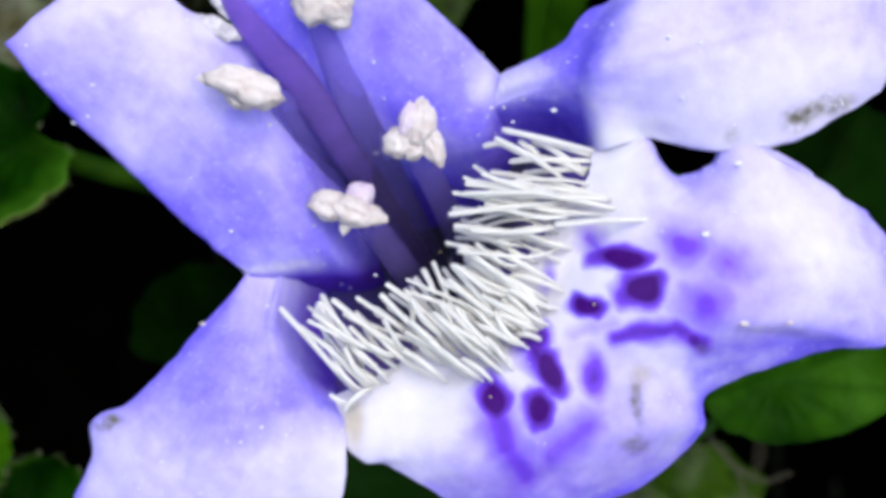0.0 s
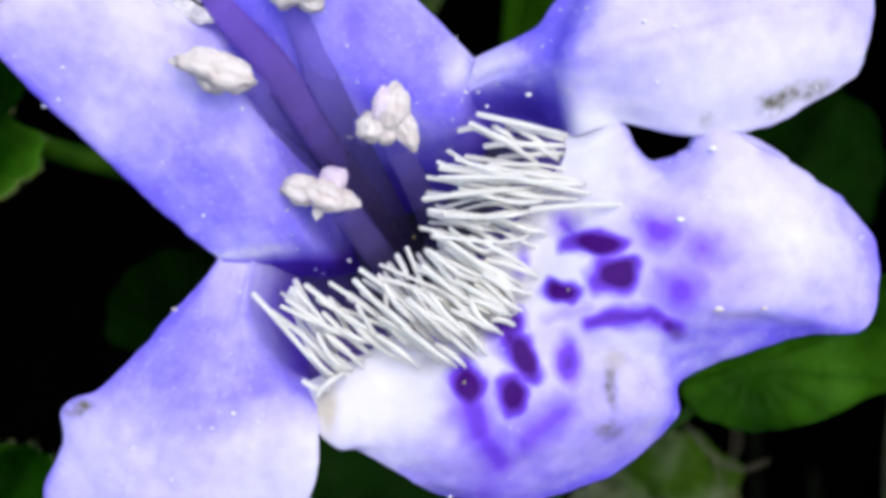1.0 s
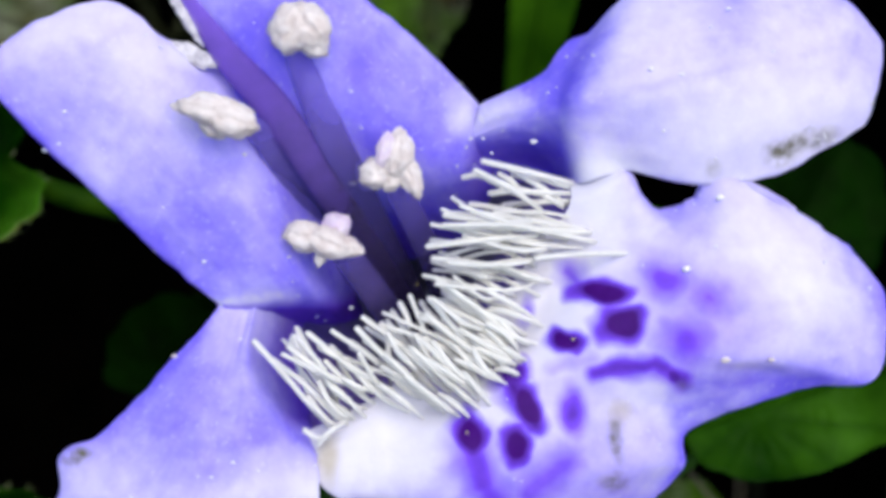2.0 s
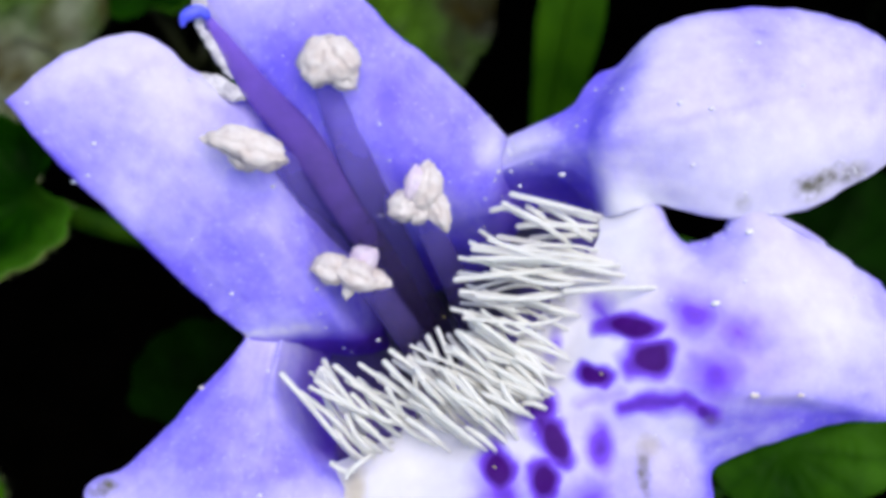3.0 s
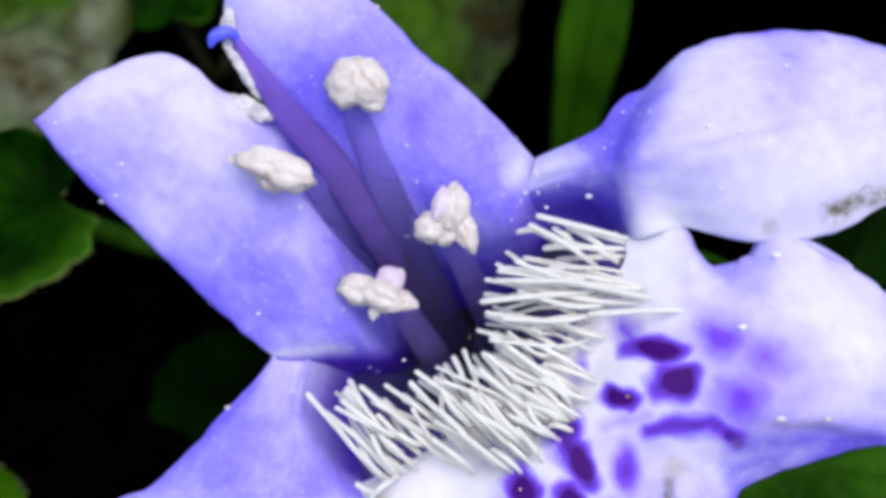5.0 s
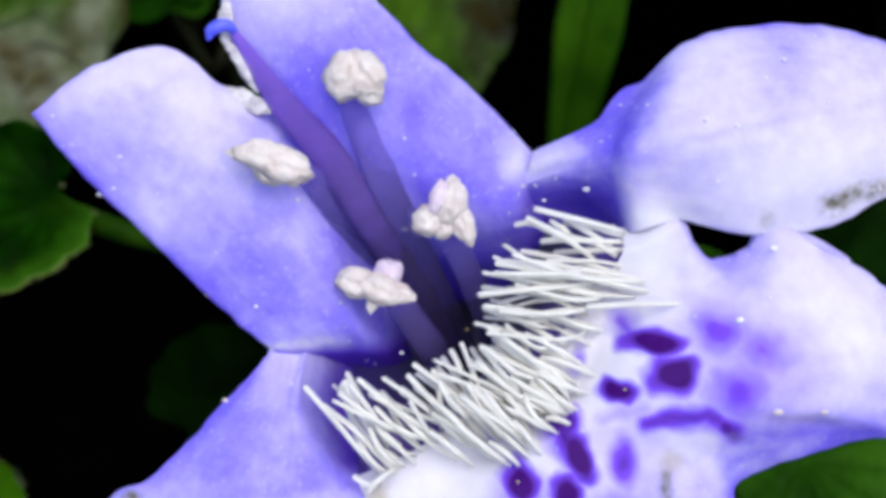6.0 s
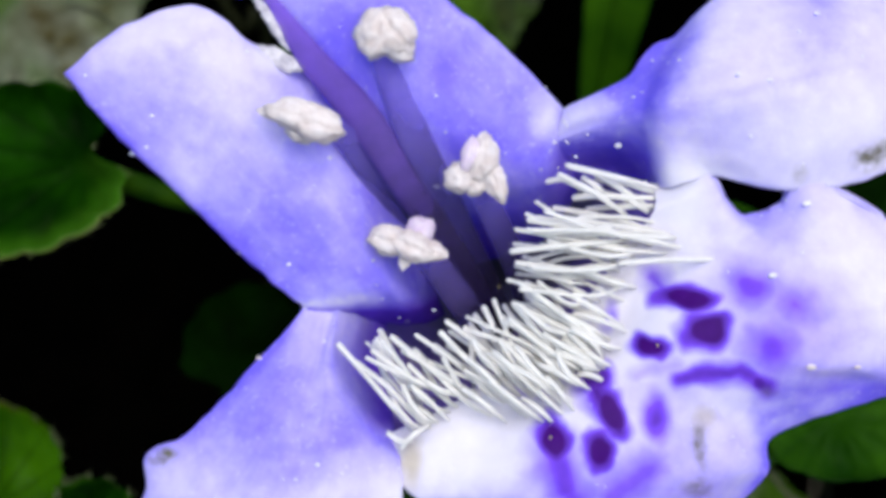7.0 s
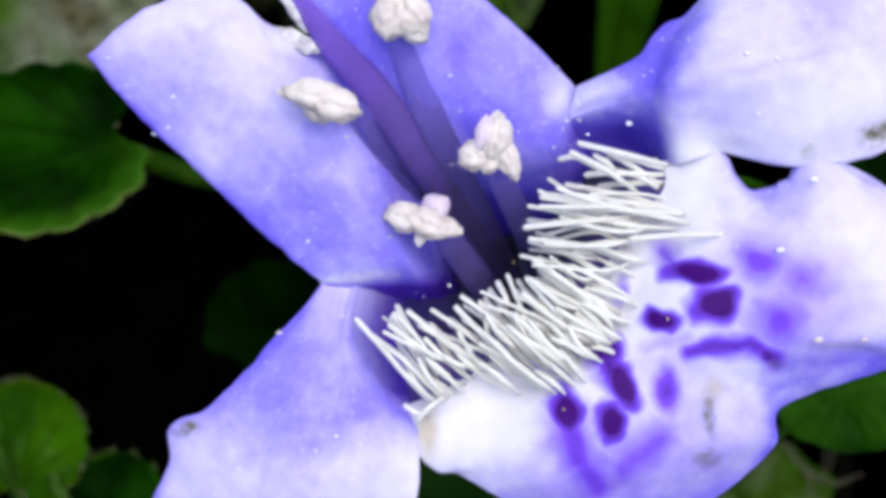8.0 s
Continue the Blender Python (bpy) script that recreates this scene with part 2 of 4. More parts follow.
# ---- shape tools ----
def catmull(pts, u):
    """A point on the smooth curve through pts, u from 0 to 1."""
    n = len(pts) - 1
    x = min(max(u, 0.0), 1.0) * n
    i = min(int(x), n - 1)
    f = x - i
    b, c = pts[i], pts[i + 1]
    a = pts[i - 1] if i > 0 else b * 2 - c
    d = pts[i + 2] if i + 2 <= n else c * 2 - b
    return 0.5 * (2 * b + (c - a) * f + (2 * a - 5 * b + 4 * c - d) * f * f + (3 * b - a - 3 * c + d) * f ** 3)


def part(name, bm, material, parent, label="", smooth=True):
    mesh = bpy.data.meshes.new(name)
    bm.to_mesh(mesh)
    bm.free()
    if smooth:
        mesh.shade_smooth()
    for m in material if isinstance(material, (list, tuple)) else (material,):
        mesh.materials.append(m)
    ob = new(name, mesh)
    ob.parent = parent
    return tagged(ob, label)


def grid_faces(bm, rows, closed=False):
    for a, b in zip(rows, rows[1:]):
        n = len(a)
        for j in range(n if closed else n - 1):
            bm.faces.new((a[j], a[(j + 1) % n], b[(j + 1) % n], b[j]))


SURFACES = []


def patch(rails, ns, nt, shape, pigment, thick=0.07, ruffle=0.05, seed=0.0):
    """A petal through guide rails (base to rim, in millimetres). shape(s, t) lifts it; pigment(s, t, x, y) gives pale, white, spot, stain."""
    rails = [[Vector(p) for p in rail] for rail in rails]
    bm = bmesh.new()
    layers = [bm.verts.layers.float.new(k) for k in ("pale", "white", "spot", "stain", "tan", "along", "across")]
    front, back = [], []
    pts = []
    for i in range(ns + 1):
        s = i / ns
        across = [catmull(r, s) for r in rails]
        pts.append([catmull(across, j / nt) + Vector((0, 0, shape(s, j / nt))) for j in range(nt + 1)])
    for i in range(ns + 1):
        fr, br = [], []
        for j in range(nt + 1):
            p = pts[i][j]
            du = pts[min(i + 1, ns)][j] - pts[max(i - 1, 0)][j]
            dv = pts[i][min(j + 1, nt)] - pts[i][max(j - 1, 0)]
            nrm = du.cross(dv)
            nrm = nrm.normalized() if nrm.length > 1e-9 else Vector((0, 0, 1))
            if nrm.z < 0:
                nrm = -nrm
            s, t = i / ns, j / nt
            wav = noise.noise(p * 1.1 + Vector((seed, 0, 0))) * ruffle + noise.noise(p * 3.5 + Vector((0, seed, 0))) * ruffle * 0.3
            rim = min(1.0, 12 * min(1 - s, t, 1 - t) + 0.35)
            rag = (1 - clamp(8 * min(1 - s, t, 1 - t))) * clamp(6 * s - 0.2)
            p = p + Vector((noise.noise(p * 3.2 + Vector((seed, 5, 0))), noise.noise(p * 3.2 + Vector((1, seed, 8))), 0)) * 0.028 * rag
            values = pigment(s, t, p.x, p.y)
            # Light falling off on the curved rim, put into the colour as blue.
            edge = clamp((0.035 - min(1 - s, t, 1 - t)) / 0.035) * clamp(5 * s - 1) * clamp(0.5 + noise.noise(p * 0.9 + Vector((seed, 2, 2))))
            values = (clamp(values[0] - 0.4 * edge), *values[1:])
            values = (*values, *(0,) * (5 - len(values)), s, t)
            for row, q in ((fr, p + nrm * wav), (br, p + nrm * (wav - thick * rim))):
                v = bm.verts.new(q * MM)
                for lay, val in zip(layers, values):
                    v[lay] = val
                row.append(v)
        front.append(fr)
        back.append(br)
    SURFACES.append([front_p for row in pts for front_p in row])
    grid_faces(bm, front)
    grid_faces(bm, [r[::-1] for r in back])
    for f, b in ((front[0], back[0]), (back[-1], front[-1]), ([r[0] for r in back], [r[0] for r in front]), ([r[-1] for r in front], [r[-1] for r in back])):
        grid_faces(bm, [f, b])
    bmesh.ops.recalc_face_normals(bm, faces=bm.faces)
    return bm


def tube(pts, radii, sides=10, steps=24, flat=1.0, knob=0.0, unit=MM):
    """A round stalk through pts with radii that follow along it; knob swells its end."""
    pts = [Vector(p) for p in pts]
    bm = bmesh.new()
    along = bm.verts.layers.float.new("along")
    rows = []
    side = None
    for i in range(steps + 1):
        u = i / steps
        p = catmull(pts, u)
        d = (catmull(pts, min(u + 0.01, 1)) - catmull(pts, max(u - 0.01, 0))).normalized()
        if side is None:
            side = d.orthogonal().normalized() if abs(d.z) > 0.9 else d.cross(Vector((0, 0, 1))).normalized()
        side = (side - d * side.dot(d)).normalized()
        up = side.cross(d)
        r = catmull([Vector((k, 0, 0)) for k in radii], u).x
        r *= 1 + knob * math.exp(-((u - 0.96) / 0.05) ** 2)
        rows.append([bm.verts.new((p + side * r * math.cos(a) + up * r * flat * math.sin(a)) * unit) for a in (2 * math.pi * j / sides for j in range(sides))])
    for grow, out in ((0.8, 0.6), (0.4, 0.92)):
        rows.append([bm.verts.new((p + d * r * out + side * r * grow * math.cos(a) + up * r * grow * flat * math.sin(a)) * unit) for a in (2 * math.pi * j / sides for j in range(sides))])
    for i, row in enumerate(rows):
        for v in row:
            v[along] = min(1.0, i / steps)
    grid_faces(bm, rows, True)
    bm.faces.new(rows[0][::-1])
    bm.faces.new(rows[-1])
    bmesh.ops.recalc_face_normals(bm, faces=bm.faces)
    return bm


def clamp(x):
    return min(1.0, max(0.0, x))


def blot(x, y, cx, cy, rx, ry, turn=0.0, soft=0.35):
    """How much pigment an oval blot leaves at (x, y): 1 inside, fading over its edge."""
    c, s = math.cos(radians(turn)), math.sin(radians(turn))
    dx, dy = x - cx, y - cy
    wob = 1 + 0.28 * noise.noise(Vector((x * 2.8, y * 2.8, cx * 7 + 3))) + 0.10 * noise.noise(Vector((x * 5, y * 5, cy)))
    r = math.hypot((dx * c + dy * s) / rx, (-dx * s + dy * c) / ry) * wob
    return clamp((1 + soft - r) / (2 * soft))


# ---- the flower ----
flower = new("flower")
flower.matrix_world = FACE
tagged(flower, "violet-blue two-lipped ground ivy flower with spotted lower lip", "flower")


def upper_left(s, t, x, y):
    # Base inside the throat: violet lining with the throat's shade painted in.
    inner = clamp((0.17 - s) / 0.07)
    seam = math.exp(-((s - 0.182) / 0.022) ** 2) * clamp(1.5 - 2.6 * t) * clamp(0.75 + 1.2 * noise.noise(Vector((x * 7, y * 7, 2))))
    s = max(0.0, (s * 6 - 1) / 5)
    pale = 0.43 + 0.52 * clamp((s - 0.30) / 0.42) * clamp(1.3 - t * 0.8) * clamp(0.62 + 1.6 * t) - 0.4 * clamp((t - 0.68) * 4) * clamp(1.2 - s)
    pale = max(pale, 0.85 * clamp((0.07 - s) / 0.05) * clamp((0.75 - t) * 3), 0.62 * clamp((0.26 - s) / 0.16) * clamp((0.7 - t) * 3))
    # The outer edges turn from the light: painted as deeper blue.
    pale -= 0.4 * clamp((0.09 - t) / 0.09) + 0.15 * clamp((s - 0.95) * 20)
    white = max(0.7 * blot(x, y, -3.16, 2.33, 0.35, 0.22), 0.14 * blot(x, y, -4.3, 2.2, 1.0, 0.6, -40, 0.9))
    return clamp(pale), max(white, 0.8 * seam), 0.60 * inner, 0


rails = []
rails.append([(-2.80, -1.73, -1), (-2.81, -1.66, -0.7), (-3.49, -1.10, -0.5), (-4.35, -0.22, -0.2), (-5.37, 0.81, 0.1), (-6.04, 1.55, 0.3), (-6.41, 2.07, 0.4)])
rails.append([(-2.15, -1.98, -1.9), (-2.24, -1.62, -0.7), (-2.83, -0.71, -0.2), (-3.76, 0.45, 0.15), (-4.69, 1.55, 0.4), (-5.21, 2.42, 0.45), (-5.51, 2.82, 0.3)])
rails.append([(-1.46, -2.09, -2.5), (-1.60, -1.56, -0.8), (-2.14, -0.53, -0.1), (-2.96, 0.72, 0.2), (-3.65, 1.77, 0.35), (-4.18, 2.65, 0.35), (-4.42, 3.13, 0.2)])
rails.append([(-0.94, -2.14, -3.2), (-1.11, -1.53, -1.1), (-1.67, -0.45, -0.45), (-2.32, 0.59, -0.1), (-2.93, 1.63, 0.08), (-3.32, 2.28, 0.12), (-3.59, 2.59, 0.1)])
rails.append([(-0.55, -2.10, -4.8), (-0.72, -1.49, -3.2), (-0.95, -0.66, -1.9), (-1.53, 0.38, -1.1), (-2.15, 1.34, -0.7), (-2.58, 1.97, -0.5), (-2.91, 2.32, -0.35)])
part("upper_lobe", patch(
    rails,
    70, 60, lambda s, t: 0.0, upper_left, ruffle=0.06, seed=3), petal_mat, flower)


def upper_right(s, t, x, y):
    # Where the lobe dips into the throat: lining colour plus painted shade.
    inner = clamp(1.6 - 10 * s)
    s = max(0.0, (s * 8 - 1) / 7)
    pale = 0.26 - 0.28 * clamp((0.45 - t) * 4) * clamp((0.75 - s) * 3) + 0.75 * clamp((s - 0.50) / 0.35) * clamp(1.05 - 0.45 * t) + 0.25 * clamp((t - 0.8) * 4)
    pale = max(pale, 0.75 * blot(x, y, 1.17, 1.35, 0.3, 0.4, 0, 0.8))
    white = 0.5 * clamp((0.05 - t) / 0.05) * clamp((s - 0.6) * 4)
    white = max(white, 0.6 * blot(x, y, 1.26, 1.44, 0.32, 0.3, 0, 0.9))
    return clamp(pale), white, 0.34 * inner, 0


rails = []
rails.append([(-0.46, -1.35, -4.6), (-0.83, -0.68, -2.8), (-1.23, -0.09, -1.7), (-1.75, 0.61, -1), (-2.37, 1.56, -0.6), (-2.97, 2.45, -0.3), (-3.35, 3.24, -0.1), (-3.55, 3.95, -0.1), (-3.26, 4.80, -0.1)])
rails.append([(0.22, -1.08, -4.3), (-0.19, -0.38, -2.4), (-0.64, 0.10, -1.15), (-1.22, 0.83, -0.55), (-1.83, 1.76, -0.1), (-2.35, 2.68, 0.1), (-2.74, 3.46, 0.2), (-2.95, 4.17, 0.25), (-2.92, 4.93, 0.2)])
rails.append([(1.03, -0.81, -3.8), (0.68, -0.09, -1.7), (0.10, 0.60, -0.5), (-0.57, 1.35, -0.05), (-1.19, 2.23, 0.15), (-1.71, 3.01, 0.3), (-2.11, 3.71, 0.35), (-2.37, 4.33, 0.35), (-2.56, 4.96, 0.25)])
rails.append([(1.65, -0.09, -2.9), (1.17, 0.47, -1), (0.69, 1.28, -0.4), (0.05, 1.97, 0), (-0.61, 2.67, 0.2), (-1.14, 3.36, 0.3), (-1.58, 3.94, 0.3), (-1.93, 4.42, 0.3), (-2.21, 4.93, 0.2)])
rails.append([(2.00, 0.98, -2.3), (1.42, 1.57, -0.8), (0.92, 2.09, -0.6), (0.33, 2.63, -0.3), (-0.35, 3.14, -0.05), (-0.79, 3.60, 0.05), (-1.19, 3.97, 0.1), (-1.59, 4.41, 0.1), (-1.90, 4.81, 0.1)])
part("upper_lobe", patch(
    rails,
    80, 60, lambda s, t: 0.0, upper_right, ruffle=0.06, seed=9), petal_mat, flower)


def side_left(s, t, x, y):
    pale = 0.34 + 0.5 * clamp(0.25 - s) * 4 + clamp((s - 0.42) / 0.25) * (0.45 + 0.75 * t)
    # Left edge facing away from the light, painted bluer.
    pale -= 0.45 * clamp((0.12 - t) / 0.12)
    # Inner edge: the violet of the lining and the throat's shade, both as colour.
    inner = clamp((t - 0.81) / 0.14) * clamp((0.4 - s) / 0.08)
    return clamp(pale), 0.75 * clamp((t - 0.55) * 2.2) * clamp((s - 0.4) * 4), 0.50 * inner, blot(x, y, -5.02, -4.04, 0.24, 0.10, 15)


rails = []
rails.append([(-2.81, -1.66, -0.75), (-3.14, -2.11, -0.6), (-3.57, -2.56, -0.5), (-4.12, -3.12, -0.4), (-4.73, -3.73, -0.4), (-5.35, -4.03, -0.45), (-5.36, -4.60, -0.5), (-5.74, -5.42, -0.6), (-5.57, -6.50, -0.8)])
rails.append([(-2.58, -1.47, -0.95), (-2.78, -2.22, -0.5), (-3.04, -2.73, -0.15), (-3.42, -3.33, 0.05), (-3.82, -3.95, 0.1), (-4.22, -4.48, 0.1), (-4.46, -5.04, 0), (-4.58, -5.75, -0.2), (-4.50, -6.54, -0.5)])
rails.append([(-2.35, -1.46, -1), (-2.53, -2.37, -0.6), (-2.62, -2.94, 0), (-2.77, -3.52, 0.3), (-2.98, -4.12, 0.4), (-3.16, -4.65, 0.4), (-3.30, -5.20, 0.3), (-3.42, -5.86, 0.1), (-3.47, -6.67, -0.3)])
rails.append([(-2.08, -1.48, -1.05), (-2.29, -2.43, -0.65), (-2.13, -3.09, -0.08), (-1.98, -3.58, 0.2), (-1.97, -4.08, 0.4), (-2.06, -4.61, 0.4), (-2.20, -5.15, 0.3), (-2.35, -5.77, 0.1), (-2.51, -6.47, -0.2)])
rails.append([(-1.52, -1.96, -2.7), (-1.69, -2.64, -2.6), (-1.46, -3.34, -1.9), (-1.32, -3.72, -0.6), (-1.20, -4.05, 0), (-1.17, -4.42, 0.2), (-1.18, -4.88, 0.2), (-1.29, -5.35, 0.1), (-1.72, -6.14, -0.2)])
part("side_lobe", patch(
    rails,
    80, 60, lambda s, t: 0.0, side_left, ruffle=0.07, seed=15), petal_mat, flower)


def streak(x, y, a, b, width, soft=0.85):
    dx, dy = b[0] - a[0], b[1] - a[1]
    k = clamp(((x - a[0]) * dx + (y - a[1]) * dy) / (dx * dx + dy * dy))
    r = math.hypot(x - a[0] - k * dx, y - a[1] - k * dy) / width
    r *= 1 + 0.35 * noise.noise(Vector((x * 2.7, y * 2.7, a[0])))
    return clamp((1 + soft - r) / (2 * soft))


def side_right(s, t, x, y):
    neck = clamp((0.52 - s - 0.06 * t) / 0.22)
    pale = 0.95 - 0.62 * neck + 0.6 * clamp((0.14 - s) / 0.1) * clamp(1 - t * 2)
    # Top edge: its curve away from the light is painted bluer.
    pale -= 0.22 * clamp((0.2 - t) * 5) + 0.2 * clamp((0.05 - t) * 20)
    pale = max(pale, 0.85 * blot(x, y, 1.62, 1.39, 0.55, 0.3, 20, 0.7))
    stain = blot(x, y, 6.17, 0.74, 0.28, 0.17, 20, 0.6) + 0.7 * blot(x, y, 6.70, 0.92, 0.34, 0.13, 15, 0.6)
    stain += 0.55 * blot(x, y, 5.02, 0.48, 0.10, 0.14, 0, 0.6)
    white = 0.95 * clamp((s - 0.43) / 0.24) * clamp((t - 0.34) * 2.8) * clamp(1.35 - s)
    white = max(white, 0.9 * blot(x, y, 3.27, 0.37, 0.9, 0.45, 0, 0.6))
    white = max(white, 0.7 * blot(x, y, 1.57, 1.39, 0.42, 0.25, 20, 0.9))
    pale -= 0.35 * max(streak(x, y, (3.25, 2.60), (2.88, 2.12), 0.22, 0.9), streak(x, y, (2.88, 2.12), (2.72, 1.60), 0.2, 0.9)) + 0.16 * streak(x, y, (3.71, 1.68), (6.91, 2.33), 0.07, 0.9)
    white *= 1 - 0.35 * streak(x, y, (3.71, 1.68), (6.91, 2.33), 0.07, 0.9)
    # Lower neck in the throat: violet lining, darkened in colour for its shade.
    inner = clamp((t - 0.66) / 0.22) * clamp((0.42 - s) / 0.09)
    return clamp(pale - 0.4 * inner), white * (1 - inner), 0.30 * inner, clamp(stain)


rails = []
rails.append([(1.42, 1.56, -0.8), (1.93, 1.81, -0.6), (2.44, 2.06, -0.5), (2.86, 2.57, -0.4), (3.20, 2.75, -0.3), (3.71, 3.22, -0.08), (4.56, 3.48, 0), (5.52, 3.57, -0.1), (6.53, 3.45, -0.2), (7.46, 3.08, -0.3), (7.93, 2.51, -0.5)])
rails.append([(1.34, 1.30, -0.8), (1.83, 1.51, -0.5), (2.36, 1.73, -0.35), (2.74, 2.03, -0.1), (3.10, 2.22, 0.3), (3.64, 2.42, 0.5), (4.42, 2.59, 0.55), (5.41, 2.69, 0.45), (6.32, 2.61, 0.3), (7.29, 2.38, 0), (7.94, 2.09, -0.4)])
rails.append([(1.26, 1.07, -0.9), (1.79, 1.29, -0.6), (2.27, 1.41, -0.35), (2.64, 1.53, 0), (2.94, 1.59, 0.5), (3.52, 1.66, 0.75), (4.38, 1.78, 0.8), (5.35, 1.88, 0.7), (6.28, 1.90, 0.45), (7.17, 1.83, 0.1), (7.84, 1.73, -0.35)])
rails.append([(1.17, 0.83, -1.15), (1.74, 1.00, -0.95), (2.28, 1.07, -0.75), (2.63, 1.11, -0.3), (2.88, 1.03, 0.25), (3.57, 0.98, 0.4), (4.41, 1.01, 0.6), (5.29, 1.10, 0.6), (6.21, 1.24, 0.4), (7.08, 1.39, 0.1), (7.73, 1.41, -0.3)])
rails.append([(1.30, 0.11, -2.8), (1.88, 0.26, -2.7), (2.45, 0.40, -2.4), (2.79, 0.39, -1.5), (3.02, 0.26, -0.16), (3.70, 0.42, 0.05), (4.48, 0.26, 0.2), (5.19, 0.22, 0.2), (6.10, 0.35, 0.1), (7.04, 0.83, -0.1), (7.60, 1.18, -0.3)])
part("side_lobe", patch(
    rails,
    90, 60, lambda s, t: 0.0, side_right, ruffle=0.07, seed=21), petal_mat, flower)

SPOTS = (
    ((3.27, -1.45, 0), 0.43, 0.18, 0, 1.0), ((2.87, -1.24, 0), 0.2, 0.2, 0, 0.45), ((3.56, -1.94, 0), 0.43, 0.27, 12, 1.0),
    ((2.66, -2.20, 0), 0.31, 0.17, 0, 1.0), ((4.21, -1.29, 0), 0.38, 0.32, 0, 0.64), ((4.88, -1.53, 0), 0.56, 0.38, -25, 0.52),
    ((4.54, -2.16, 0), 0.46, 0.42, 0, 0.60), ((4.38, -2.74, 0), 0.14, 0.12, -30, 0.85),
)
SPOTS += (
    ((1.84, -2.72, 0), 0.30, 0.25, 35, 0.85), ((2.10, -3.22, 0), 0.24, 0.36, 28, 1.0), ((2.78, -3.30, 0), 0.17, 0.36, 5, 0.75),
    ((1.20, -3.65, 0), 0.26, 0.30, 10, 1.0), ((1.93, -3.81, 0), 0.25, 0.32, 20, 1.0),
    ((2.12, -1.78, 0), 0.09, 0.2, -20, 0.5), ((1.04, -2.94, 0), 0.12, 0.1, 0, 0.4), ((1.39, -2.71, 0), 0.1, 0.08, 0, 0.35),
    ((0.72, -2.98, 0), 0.1, 0.16, 20, 0.3),
)


STREAKS = (
    ((1.24, -3.90, 0), (1.36, -4.45, 0), 0.33, 0.62), ((1.36, -4.42, 0), (1.70, -4.90, 0), 0.38, 0.54), ((2.62, -4.14, 0), (2.06, -4.62, 0), 0.40, 0.50),
    ((2.11, -4.54, 0), (1.62, -5.08, 0), 0.30, 0.42), ((1.62, -4.99, 0), (1.48, -5.53, 0), 0.28, 0.36), ((3.13, -2.69, 0), (4.07, -2.56, 0), 0.15, 0.72),
    ((4.07, -2.56, 0), (4.52, -2.78, 0), 0.16, 0.72), ((2.46, -2.62, 0), (3.13, -2.45, 0), 0.16, 0.3), ((4.43, -1.06, 0), (5.23, -1.78, 0), 0.2, 0.34),
    ((1.70, -2.58, 0), (1.93, -2.94, 0), 0.18, 0.8), ((1.83, -2.94, 0), (2.18, -3.45, 0), 0.18, 0.9), ((2.82, -1.15, 0), (3.09, -1.46, 0), 0.17, 0.5),
)


